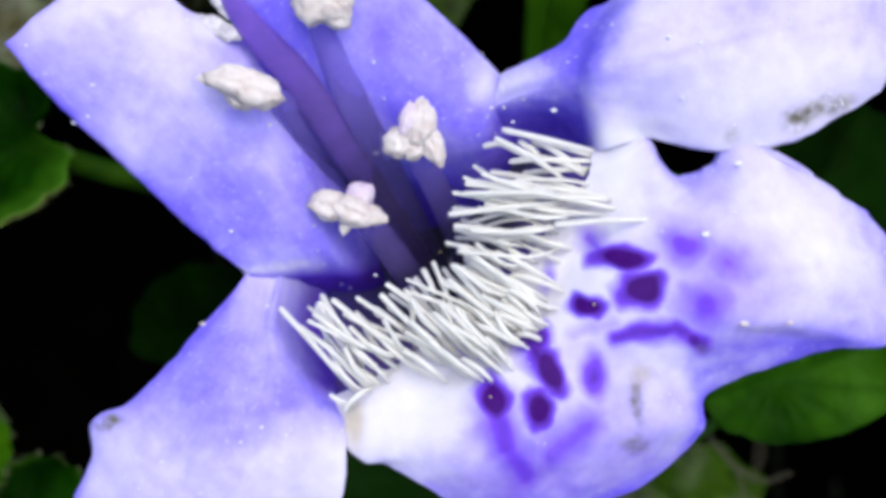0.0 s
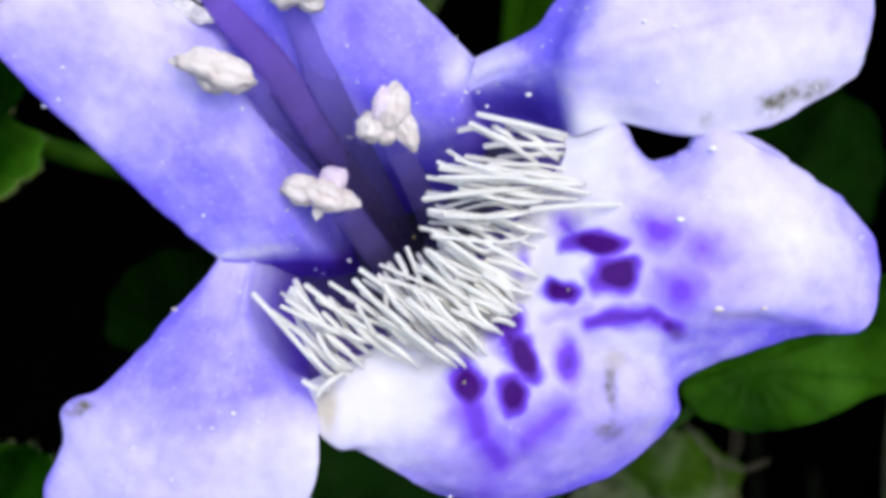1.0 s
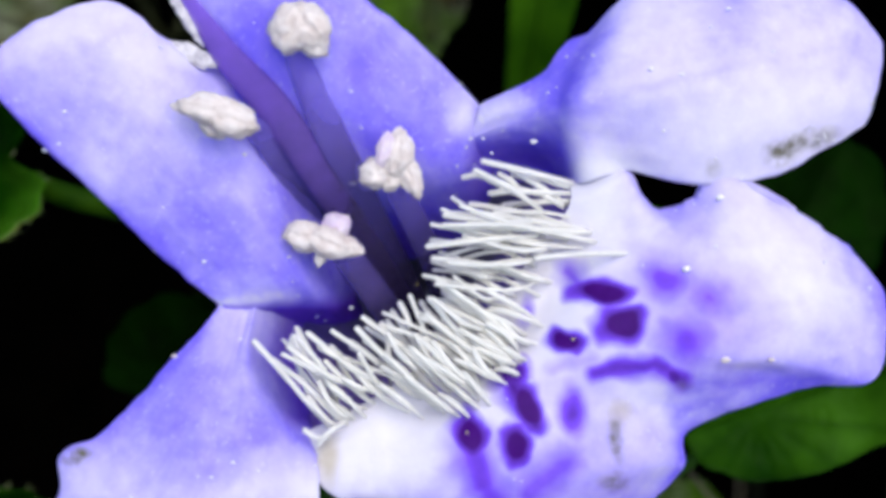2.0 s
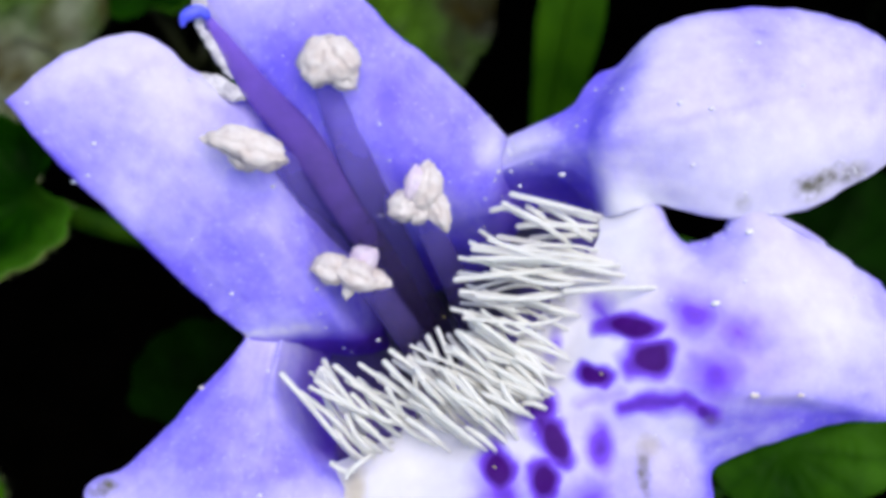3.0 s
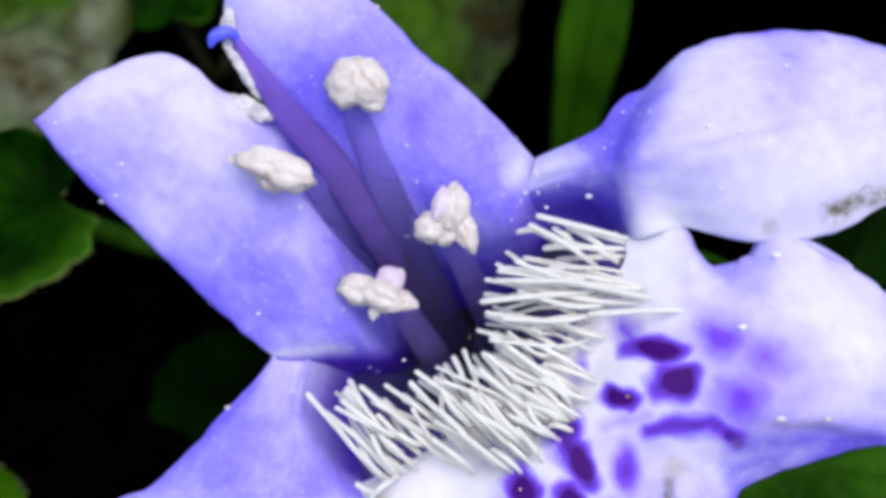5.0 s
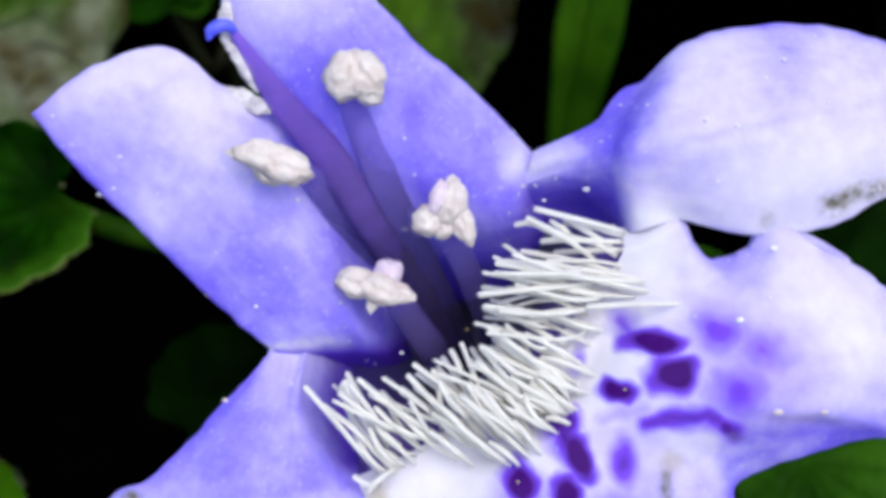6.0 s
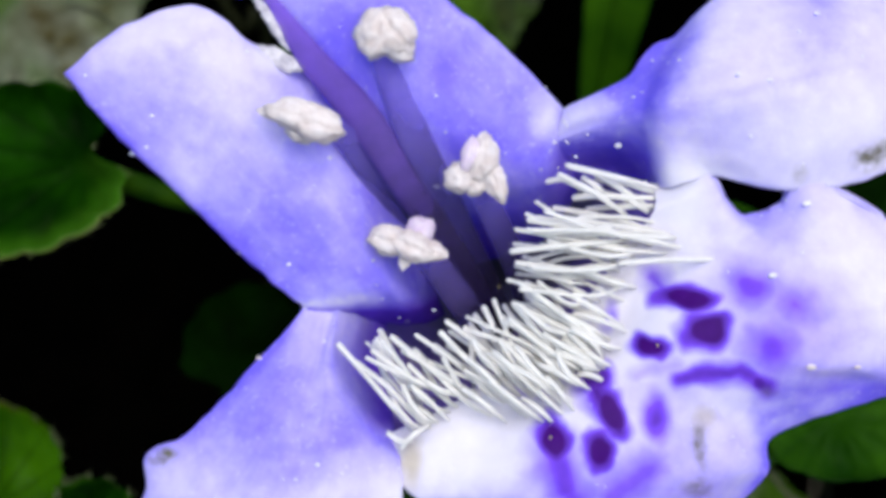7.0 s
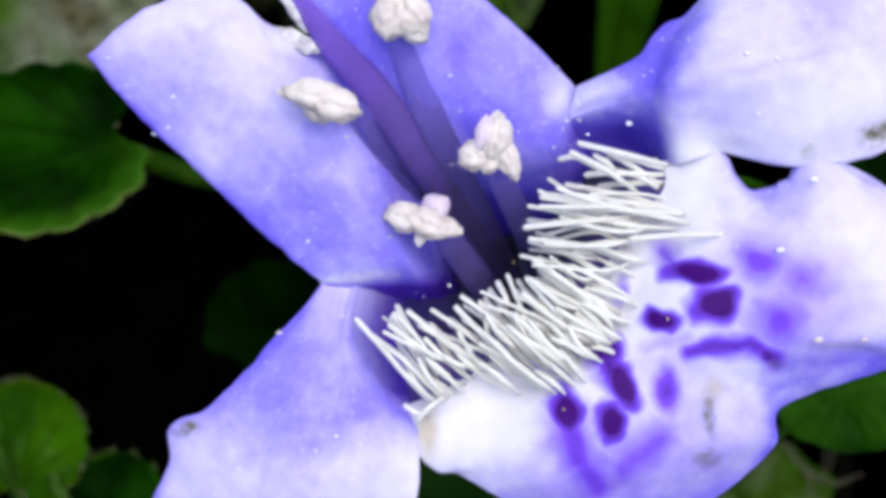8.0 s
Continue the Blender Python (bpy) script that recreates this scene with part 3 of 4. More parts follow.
def lower_pigment(s, t, x, y):
    x0, y0 = x, y
    x += 0.08 * noise.noise(Vector((x0 * 1.9, y0 * 1.9, 3))) + 0.03 * noise.noise(Vector((x0 * 5, y0 * 5, 9)))
    y += 0.08 * noise.noise(Vector((x0 * 1.9, y0 * 1.9, 17))) + 0.03 * noise.noise(Vector((x0 * 5, y0 * 5, 23)))
    spot = 0.0
    for (cx, cy, _), rx, ry, turn, depth in SPOTS:
        if abs(x - cx) < 1.3 and abs(y - cy) < 1.3:
            grow = 1.03 if depth > 0.8 else 1.0
            spot = max(spot, depth * blot(x, y, cx, cy, rx * grow, ry * grow, turn, 0.45 if depth > 0.8 else (0.95 if 0.5 < depth < 0.7 else 0.85)))
    for a, c, width, depth in STREAKS:
        if abs(x - a[0]) < 1.8 and abs(y - a[1]) < 1.8:
            spot = max(spot, depth * streak(x, y, a, c, width))
    lilac = blot(x, y, 4.88, -1.96, 0.9, 0.9, 0, 0.8)
    spot = max(spot, 0.33 * blot(x, y, 4.75, -1.72, 1.0, 0.8, -30, 0.9), 0.36 * blot(x, y, 1.85, -4.75, 1.0, 0.75, 20, 0.9), 0.20 * blot(x, y, 3.0, -4.5, 1.0, 0.7, 10, 0.9), 0.16 * blot(x, y, 2.73, -2.85, 0.9, 0.5, 20, 0.6))
    # blue wash: painted shade along the folded rim beside the lobe, and colour over the lip's hanging end
    fold_shade = max(streak(x, y, (4.60, -2.86), (5.60, -2.90), 0.25, 0.9), streak(x, y, (5.60, -2.90), (7.30, -2.92), 0.26, 0.9), 0.8 * streak(x, y, (4.55, -3.35), (5.45, -3.10), 0.2, 0.9))
    hang = max(0.85 * blot(x, y, 2.3, -5.2, 2.2, 0.8, 8, 0.9), 0.55 * blot(x, y, 3.35, -4.55, 0.9, 0.8, 20, 0.8), 0.5 * blot(x, y, 3.2, -3.75, 0.35, 0.7, 0, 0.9), 0.6 * streak(x, y, (4.62, -3.75), (4.42, -4.45), 0.16, 0.9))
    # Outer rim bluer, for the shading of its curve, in colour only.
    rim = clamp((s - 0.93) * 14) + 0.6 * clamp((s - 0.80) / 0.20) ** 1.5 + clamp((0.035 - t) * 28) * clamp((s - 0.4) * 4)
    bulge = blot(x, y, 4.05, -3.88, 0.36, 0.62, -8, 0.7)
    pale = 0.97 - 0.78 * fold_shade - 0.72 * hang - 0.22 * lilac - 0.55 * clamp((0.28 - t) * 6) * clamp((s - 0.22) * 5) * clamp((0.8 - s) * 4) - 0.2 * clamp((0.15 - t) * 7) * clamp((s - 0.3) * 4) - 0.35 * rim
    pale = max(pale, 0.60 * bulge)
    white = clamp(1.25 - 1.25 * s) * (1 - 0.5 * lilac) + 0.75 * clamp((0.36 - t) * 6) * clamp((t - 0.1) * 7) * clamp((s - 0.45) * 4)
    white *= (1 - 0.75 * clamp((0.26 - t) * 8) * clamp((s - 0.2) * 8)) * (1 - 0.9 * fold_shade) * (1 - 0.8 * hang)
    white = max(white - 0.5 * rim, 0.1 * bulge, 0.9 * blot(x, y, 2.45, -3.60, 0.22, 0.3, 20, 0.7), 0.7 * blot(x, y, 3.05, -2.02, 0.2, 0.16, 0, 0.7))
    tan = 0.75 * blot(x, y, -1.02, -4.06, 0.16, 0.34, 0, 0.6) + 0.55 * blot(x, y, 3.53, -3.36, 0.2, 0.17, 0, 0.7) + 0.4 * blot(x, y, 2.05, -3.05, 0.2, 0.16, 0, 0.8)
    stain = 0.95 * blot(x, y, 3.46, -3.74, 0.10, 0.30, 8, 0.6) + 0.7 * blot(x, y, 3.47, -4.40, 0.20, 0.12, -25, 0.6) + 0.6 * blot(x, y, 4.52, -2.86, 0.13, 0.08, -20, 0.7)
    return clamp(pale), clamp(white), clamp(spot), clamp(stain), clamp(tan)


rails = []
rails.append([(2.86, 0.30, -0.45), (3.16, 0.52, -0.42), (3.48, 0.66, -0.34), (3.73, 0.42, -0.12), (4.03, -0.03, -0.06), (4.31, -0.19, -0.04), (4.81, -0.07, 0.08), (5.16, 0.34, 0.21), (6.20, -0.12, 0.06), (7.38, -0.82, -0.34)])
rails.append([(2.84, -0.02, -0.15), (3.16, 0.12, 0.02), (3.52, 0.31, 0.10), (3.74, 0.31, 0.12), (4.02, -0.06, -0.02), (4.30, -0.22, 0), (4.80, -0.10, 0.12), (5.15, 0.31, 0.25), (6.19, -0.15, 0.1), (7.37, -0.85, -0.3)])
rails.append([(2.70, -0.30, -0.25), (3.11, -0.36, -0.05), (3.60, -0.43, 0.15), (4.15, -0.56, 0.35), (4.78, -0.69, 0.5), (5.48, -0.78, 0.5), (6.58, -1.05, 0.3), (7.84, -1.43, -0.2)])
rails.append([(2.43, -0.54, -0.3), (2.88, -0.84, -0.1), (3.36, -1.09, 0.35), (3.97, -1.30, 0.65), (4.74, -1.51, 0.75), (5.61, -1.69, 0.7), (6.77, -1.92, 0.45), (7.92, -2.23, -0.1)])
rails.append([(2.07, -1.09, -0.25), (2.51, -1.46, 0), (2.99, -1.74, 0.5), (3.65, -1.99, 0.75), (4.47, -2.20, 0.8), (5.35, -2.38, 0.7), (6.56, -2.58, 0.4), (7.60, -2.92, 0)])
rails.append([(1.70, -1.55, -0.2), (2.15, -2.00, 0.05), (2.59, -2.27, 0.5), (3.19, -2.50, 0.65), (3.88, -2.62, 0.65), (4.58, -2.68, 0.62), (5.59, -2.79, 0.34), (6.45, -3.07, -0.05)])
rails.append([(1.24, -2.00, -0.2), (1.66, -2.40, 0.05), (2.07, -2.71, 0.5), (2.58, -2.96, 0.6), (3.12, -3.14, 0.52), (3.65, -3.29, 0.42), (4.22, -3.50, 0.22), (4.75, -3.70, -0.15)])
rails.append([(0.70, -2.42, -0.2), (1.12, -2.80, 0), (1.54, -3.14, 0.5), (2.01, -3.47, 0.65), (2.53, -3.74, 0.65), (3.11, -3.96, 0.6), (3.90, -4.16, 0.48), (4.60, -4.32, -0.1)])
rails.append([(0.15, -2.83, -0.2), (0.55, -3.22, -0.1), (0.89, -3.60, 0.4), (1.27, -3.96, 0.6), (1.75, -4.31, 0.6), (2.24, -4.59, 0.5), (2.84, -4.95, 0.2), (3.62, -5.22, -0.2)])
rails.append([(-0.63, -3.32, -0.3), (-0.26, -3.63, 0), (0.10, -3.97, 0.25), (0.40, -4.30, 0.4), (0.71, -4.65, 0.4), (1.07, -4.98, 0.3), (1.53, -5.40, 0.05), (1.92, -5.74, -0.3)])
rails.append([(-1.42, -3.69, -0.5), (-1.33, -3.98, -0.1), (-1.20, -4.42, 0.08), (-0.88, -4.72, 0.05), (-0.54, -4.78, 0), (-0.08, -5.02, 0), (0.32, -5.28, -0.05), (0.72, -5.56, -0.3)])
lower_lip = part("lower_lip", patch(
    rails,
    160, 240, lambda s, t: 0.0, lower_pigment, ruffle=0.05, seed=30), petal_mat, flower, "pale lower lip with dark purple spots")

# throat: a funnel that narrows into the tube behind
bm = bmesh.new()
rim_l = bm.verts.layers.float.new("along")
ring = [Vector(p) for p in ((-2.91, -1.64, -0.95), (-1.73, -1.12, -1.4), (0.15, 0.86, -1.6), (1.36, 1.41, -1.2), (2.58, 1.32, -1.2), (3.09, 0.38, -1.2), (2.41, -1.12, -1.4), (1.10, -2.63, -1.5), (-0.60, -3.75, -1.4), (-1.53, -3.82, -1.2), (-2.27, -2.78, -1.1))]
rows = []
for i in range(15):
    u = i / 14
    shrink = 1.0 - 0.72 * u ** 0.75
    centre = Vector((0.28, -1.20, 0)) + Vector((0.0, -0.6 * u, 0))
    row = []
    for j in range(44):
        p = catmull(ring + ring[:1], j / 44)
        row.append(bm.verts.new(Vector((centre.x + (p.x - centre.x) * shrink, centre.y + (p.y - centre.y) * shrink, p.z * (1 - u) - 11.5 * u)) * MM))
        # Darker with depth: the tube's shade is in the colour, less on the left.
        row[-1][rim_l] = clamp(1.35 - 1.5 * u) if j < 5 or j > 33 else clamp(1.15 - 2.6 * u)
    rows.append(row)
grid_faces(bm, rows, True)
bm.faces.new(rows[-1])
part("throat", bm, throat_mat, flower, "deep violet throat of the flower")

# stamens: two long and two short, each a filament with its anther
FILAMENTS = (
    (((0.54, -2.3, -4.6), (-0.15, -0.76, -2.0), (-0.79, 0.64, -0.35), (-1.24, 1.7, 0.05), (-1.51, 2.42, 0.5)), 0.28, 0.17),
    (((0.01, -2.3, -4.6), (-0.82, -0.87, -2.39), (-1.58, 0.36, -0.77), (-2.11, 1.1, -0.03), (-2.48, 1.29, 0.6)), 0.24, 0.14),
    (((1.0, -2.08, -4.4), (0.74, -1.2, -2.34), (0.4, -0.41, -1.1), (0.1, 0.17, -0.33), (0.01, 0.46, 0.05)), 0.25, 0.17),
    (((0.32, -2.58, -4.2), (-0.06, -1.92, -1.97), (-0.51, -1.23, -1.14), (-0.8, -0.83, -0.69), (-1.03, -0.63, -0.35)), 0.26, 0.18),
)
# lobes of each anther: place, half length, half width, turn in degrees, blush
ANTHERS = (
    (((-1.49, 2.65, 0.75), 0.414, 0.372, 70, 0), ((-1.25, 2.67, 0.8), 0.395, 0.335, -50, 0), ((-1.18, 2.44, 0.72), 0.282, 0.233, -50, 0), ((-1.62, 2.77, 0.85), 0.244, 0.149, 60, 1)),
    (((-2.71, 1.38, 0.92), 0.526, 0.26, -12, 0), ((-2.47, 1.25, 0.9), 0.451, 0.307, -20, 0), ((-3.07, 1.43, 0.8), 0.301, 0.13, -8, 0), ((-2.72, 1.12, 0.75), 0.244, 0.167, -30, 0)),
    (((0.1, 0.73, 0.35), 0.385, 0.26, 80, 0), ((-0.23, 0.44, 0.25), 0.291, 0.26, 30, 0), ((0.28, 0.41, 0.3), 0.385, 0.186, -72, 0), ((0.01, 0.35, 0.25), 0.235, 0.177, 60, 0), ((-0.1, 0.79, 0.45), 0.273, 0.14, 75, 1)),
    (((-1.38, -0.56, -0.05), 0.338, 0.251, -15, 0), ((-1.0, -0.66, 0.03), 0.385, 0.251, -25, 0), ((-0.71, -0.72, -0.03), 0.273, 0.158, -20, 0), ((-0.89, -0.41, -0.15), 0.254, 0.233, 40, 1), ((-1.13, -0.88, -0.1), 0.169, 0.102, 70, 0)),
)
for (line, wide, narrow), lobes in zip(FILAMENTS, ANTHERS):
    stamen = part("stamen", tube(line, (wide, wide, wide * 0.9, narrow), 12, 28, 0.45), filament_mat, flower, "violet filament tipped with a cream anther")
    bm = bmesh.new()
    for (cx, cy, cz), a, b, turn, blush in lobes:
        m = Matrix.Translation((cx * MM, cy * MM, cz * MM)) @ Euler((0, 0, radians(turn))).to_matrix().to_4x4()
        made = bmesh.ops.create_icosphere(bm, subdivisions=4, radius=1.0)["verts"]
        for v in made:
            p = v.co.copy()
            wrinkle = 1 + 0.17 * noise.noise(p * 1.7 + Vector((cx, cy, 1))) + 0.10 * noise.noise(p * 4.2 + Vector((cy, cx, 5))) + 0.07 * noise.noise(p * 8 + Vector((cx, 3, cy))) + 0.03 * noise.noise(p * 17 + Vector((cy, 3, cx)))
            seam = 1 - 0.22 * math.exp(-((p.y + 0.25 * noise.noise(p * 2.3)) / 0.13) ** 2) * clamp(p.z * 2) - 0.08 * math.exp(-((p.y - 0.45) / 0.1) ** 2)
            taper = 1 - 0.28 * p.x * p.x
            v.co = m @ (Vector((p.x * a, p.y * b * taper, p.z * b * 0.85 * seam)) * wrinkle * MM)
        for f in {f for v in made for f in v.link_faces}:
            f.material_index = blush
    part("anther", bm, (anther_mat, pink_mat), stamen, "cream wrinkled anther")

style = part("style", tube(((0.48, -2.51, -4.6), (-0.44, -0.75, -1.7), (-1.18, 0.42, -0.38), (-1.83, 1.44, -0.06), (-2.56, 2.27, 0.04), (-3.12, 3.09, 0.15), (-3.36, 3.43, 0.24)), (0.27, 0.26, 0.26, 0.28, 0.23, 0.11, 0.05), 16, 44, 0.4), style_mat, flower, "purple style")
part("stigma", tube(((-3.28, 3.37, 0.26), (-3.40, 3.46, 0.31), (-3.53, 3.44, 0.35), (-3.64, 3.36, 0.37), (-3.68, 3.26, 0.36)), (0.06, 0.10, 0.11, 0.10, 0.05), 12, 18), style_tip_mat, style, "blue hooked stigma")
bm = tube(((-3.46, 3.88, 0.05), (-3.47, 3.62, 0.08), (-3.44, 3.26, 0.1), (-3.24, 2.95, 0.1), (-3.07, 2.68, 0.06), (-2.98, 2.50, 0.0)), (0.07, 0.10, 0.06, 0.10, 0.11, 0.05), 12, 90, 0.5)
for v in bm.verts:
    v.co += Vector((noise.noise(v.co * 6000), noise.noise(v.co * 6000 + Vector((9, 0, 0))), 0)) * 0.00005 + Vector((noise.noise(v.co * 22000), noise.noise(v.co * 22000 + Vector((5, 0, 0))), 0)) * 0.00003
part("frayed_edge", bm, frayed_mat, style, "pale frayed edge")
# crumbling corner of the upper lobe and crumbs on the notch between two lobes
random.seed(8)
CRUMBS = (((1.40, 1.30, -0.62), 0.12, 14), ((1.66, 1.38, -0.60), 0.14, 12), ((1.25, 1.02, -0.75), 0.18, 9), ((6.62, 1.00, 0.25), 0.14, 12), ((5.03, 0.45, 0.25), 0.08, 6))
for (cx, cy, cz), spread_mm, count in CRUMBS:
    for _ in range(count):
        bm = bmesh.new()
        bmesh.ops.create_icosphere(bm, subdivisions=2, radius=random.uniform(0.008, 0.022) * MM)
        flat_way = random.uniform(0, math.pi)
        at = Vector((random.gauss(cx, spread_mm), random.gauss(cy, spread_mm * 0.6), cz)) * MM
        for v in bm.verts:
            v.co = Matrix.Rotation(flat_way, 3, 'Z') @ Vector((v.co.x * 1.8, v.co.y * 0.8, v.co.z * 0.5)) * (1 + 0.8 * noise.noise(v.co * 30000 + at * 9000)) + at
        part("crumb", bm, petal_white_mat, flower)

bm = bmesh.new()
bmesh.ops.create_icosphere(bm, subdivisions=5, radius=1.0)
for v in bm.verts:
    p = v.co.copy()
    rough = 1 + 0.30 * noise.noise(p * 2.1) + 0.10 * noise.noise(p * 5.5) + 0.04 * noise.noise(p * 12)
    v.co = (Matrix.Rotation(radians(-22), 3, "Z") @ Vector((p.x * 0.42 * rough, p.y * 0.15 * rough, p.z * 0.035 * rough)) + Vector((-3.15, 2.31, 0.02))) * MM
part("crumbled_corner", bm, frayed_mat, flower, "pale crumbling petal corner")

# hairs that bar the throat, rooted along the inner edge of the lower lip
random.seed(4)
ROOT = [Vector(p) for p in ((-0.98, -3.77, -0.3), (-0.19, -3.16, -0.4), (0.71, -3.19, 0), (1.30, -2.94, 0.1), (1.83, -2.61, 0.15), (2.14, -2.21, 0.2), (2.45, -1.41, 0.1), (2.60, -0.93, 0), (3.26, -0.66, 0.05), (3.02, -0.35, -0.2))]
TIP = [Vector(p) for p in ((-2.16, -2.21, 0.2), (-1.35, -2.10, 0.2), (-0.55, -1.99, 0.3), (0.05, -1.76, 0.3), (0.54, -1.79, 0.35), (0.67, -1.32, 0.3), (0.76, -0.96, 0.3), (0.60, -0.71, 0.3), (0.81, -0.26, 0.25), (0.94, -0.19, 0.2))]
for i in range(94):
    u = (i + 0.5) / 94
    root = catmull(ROOT, clamp(u + random.uniform(-0.05, 0.05)))
    tip = catmull(TIP, clamp(u + random.gauss(0, 0.062)))
    root = root.lerp(tip, random.choice((random.uniform(-0.12, 0.1), random.uniform(0.05, 0.42))))
    tip = root.lerp(tip, random.choice((random.uniform(0.85, 1.0), random.uniform(0.55, 0.95))))
    bow = Vector((random.uniform(-0.13, 0.13), random.uniform(-0.13, 0.13), random.uniform(0.0, 0.3)))
    tip += Vector((random.gauss(0, 0.12), random.gauss(0, 0.13), random.uniform(-0.9, 0.45)))
    mid = root.lerp(tip, 0.5) + bow
    thick = random.uniform(0.62, 1.08)
    part("hair", tube((root - Vector((0, 0, 0.3)), root.lerp(mid, 0.5) + bow * 0.3, mid, tip), (0.028 * thick, 0.045 * thick, 0.051 * thick, 0.049 * thick), 7, 11), hair_mat, lower_lip)
LONG_HAIRS = (
    ((-0.95, -3.72, -0.2), (-2.16, -2.20, 0.25)), ((-0.85, -3.57, -0.2), (-1.88, -2.49, 0.2)), ((-0.55, -2.97, 0.1), (-1.62, -2.29, 0.3)), ((-0.19, -3.03, 0.1), (-1.32, -2.07, 0.35)),
    ((0.05, -3.10, 0.1), (-1.14, -2.29, 0.3)), ((0.69, -3.14, 0.2), (-0.55, -2.00, 0.4)), ((0.37, -2.84, 0.1), (-0.43, -2.19, 0.35)), ((0.25, -2.03, 0), (0.12, -1.63, 0.1)),
)
LONG_HAIRS += (
    ((1.81, -2.63, 0.35), (0.53, -1.78, 0.45)), ((1.37, -2.46, 0.35), (0.58, -1.54, 0.4)), ((1.97, -2.19, 0.35), (0.68, -1.22, 0.45)), ((2.34, -0.92, 0.35), (0.89, -0.98, 0.45)),
    ((2.40, -0.56, 0.3), (0.56, -0.72, 0.45)), ((3.23, -0.68, 0.3), (0.83, -0.24, 0.4)), ((3.14, -0.52, 0.3), (0.88, -0.40, 0.4)), ((3.88, -0.87, 0.4), (2.25, -0.91, 0.4)),
    ((-1.03, -3.78, 0.1), (-1.38, -3.59, 0.3)), ((-0.75, -3.50, 0.1), (-1.17, -3.81, 0.25)),
)
for root, tip in LONG_HAIRS:
    root, tip = Vector(root), Vector(tip)
    bow = Vector((random.uniform(-0.06, 0.06), random.uniform(-0.06, 0.06), 0.12))
    part("hair", tube((root - Vector((0, 0, 0.25)), root.lerp(tip, 0.3) + bow, root.lerp(tip, 0.65) + bow, tip), (0.04, 0.044, 0.046, 0.05), 8, 12), hair_mat, lower_lip)
for i in range(54):
    # short ones that stand on the lip itself and hide its edge
    low = i >= 36
    u = random.uniform(0.06, 0.42) if low else random.uniform(0.0, 0.62)
    tip = catmull(TIP, u)
    root = catmull(ROOT, u)
    root = root + (root - tip).normalized() * random.uniform(-0.1, 0.35) + Vector((random.gauss(0, 0.08), random.gauss(0, 0.08), 0.12))
    if low:
        root += (root - tip).normalized() * random.uniform(0.1, 0.35) + Vector((0, 0, 0.28))
    tip = root.lerp(tip, random.uniform(0.35, 0.72)) + Vector((random.gauss(0, 0.1), random.gauss(0, 0.1), random.uniform(0.05, 0.3)))
    bow = Vector((random.uniform(-0.07, 0.07), random.uniform(-0.07, 0.07), 0.14))
    part("hair", tube((root - Vector((0, 0, 0.2)), root.lerp(tip, 0.35) + bow, root.lerp(tip, 0.7) + bow, tip), (0.016, 0.040, 0.047, 0.044), 7, 10), hair_mat, lower_lip)
# the bent tuft in the throat's corner
TUFT = (
    ((1.46, 0.62, -0.2), (2.1, 0.46, -0.05), (2.91, 0.26, -0.35)), ((1.33, 0.47, -0.15), (1.87, 0.19, 0.0), (2.39, -0.17, -0.3)), ((1.15, 0.37, -0.3), (1.38, 0.40, -0.2), (2.10, 0.05, -0.4)),
    ((1.72, 0.42, -0.3), (1.9, 0.3, -0.2), (2.12, 0.10, -0.5)), ((1.57, 0.11, -0.25), (1.87, 0.14, -0.1), (2.88, 0.10, -0.3)), ((1.87, 0.52, -0.4), (2.3, 0.25, -0.2), (2.80, -0.07, -0.4)),
    ((1.95, 0.40, -0.5), (2.4, 0.33, -0.3), (2.90, 0.18, -0.4)), ((2.05, 0.18, -0.4), (2.4, 0.08, -0.2), (2.75, -0.12, -0.3)), ((1.80, -0.08, -0.5), (2.2, -0.04, -0.3), (2.85, -0.02, -0.3)),
)
for tip, mid, root in TUFT:
    part("hair", tube((root, Vector(root).lerp(Vector(mid), 0.6) + Vector((0, 0, 0.08)), mid, tip), (0.042, 0.046, 0.05, 0.05), 8, 14), hair_mat, lower_lip)

# grains of pollen and dew scattered on the petals
random.seed(21)
for pts in SURFACES:
    for _ in range(26):
        at = random.choice(pts)
        bm = bmesh.new()
        bmesh.ops.create_icosphere(bm, subdivisions=2, radius=random.choice((0.010, 0.013, 0.016, 0.024)) * random.uniform(0.8, 1.2) * MM)
        for v in bm.verts:
            v.co = Vector((v.co.x * 1.4, v.co.y, v.co.z)) * (1 + 0.3 * noise.noise(v.co * 40000)) + (at + Vector((0, 0, 0.04))) * MM
        part("grain", bm, grain_mat, flower)
for at, size in (((4.55, -1.09, 0.7), 0.08), ((5.13, 0.01, 0.35), 0.07), ((4.47, 1.90, 0.8), 0.05), ((5.28, 2.96, 0.35), 0.045), ((-5.06, 1.40, 0.4), 0.045), ((2.29, 0.95, -0.6), 0.07), ((-0.64, 0.29, -0.8), 0.055), ((-5.44, 0.83, -0.02), 0.06), ((-3.51, -2.47, -0.45), 0.05), ((1.62, 0.77, -0.75), 0.04), ((-0.70, -1.76, -1.3), 0.04), ((5.15, -2.50, 0.72), 0.085), ((5.88, -2.51, 0.62), 0.06), ((3.0, 0.55, -0.1), 0.03), ((5.94, 2.28, 0.52), 0.04)):
    bm = bmesh.new()
    bmesh.ops.create_icosphere(bm, subdivisions=2, radius=size * 0.75 * MM)
    for v in bm.verts:
        v.co = Vector((v.co.x * 1.3, v.co.y * 0.8, v.co.z * 0.7)) * (1 + 0.4 * noise.noise(v.co * 14000 + Vector(at))) + Vector(at) * MM
    part("grain", bm, anther_mat if at[1] < -2 else grain_mat, flower)
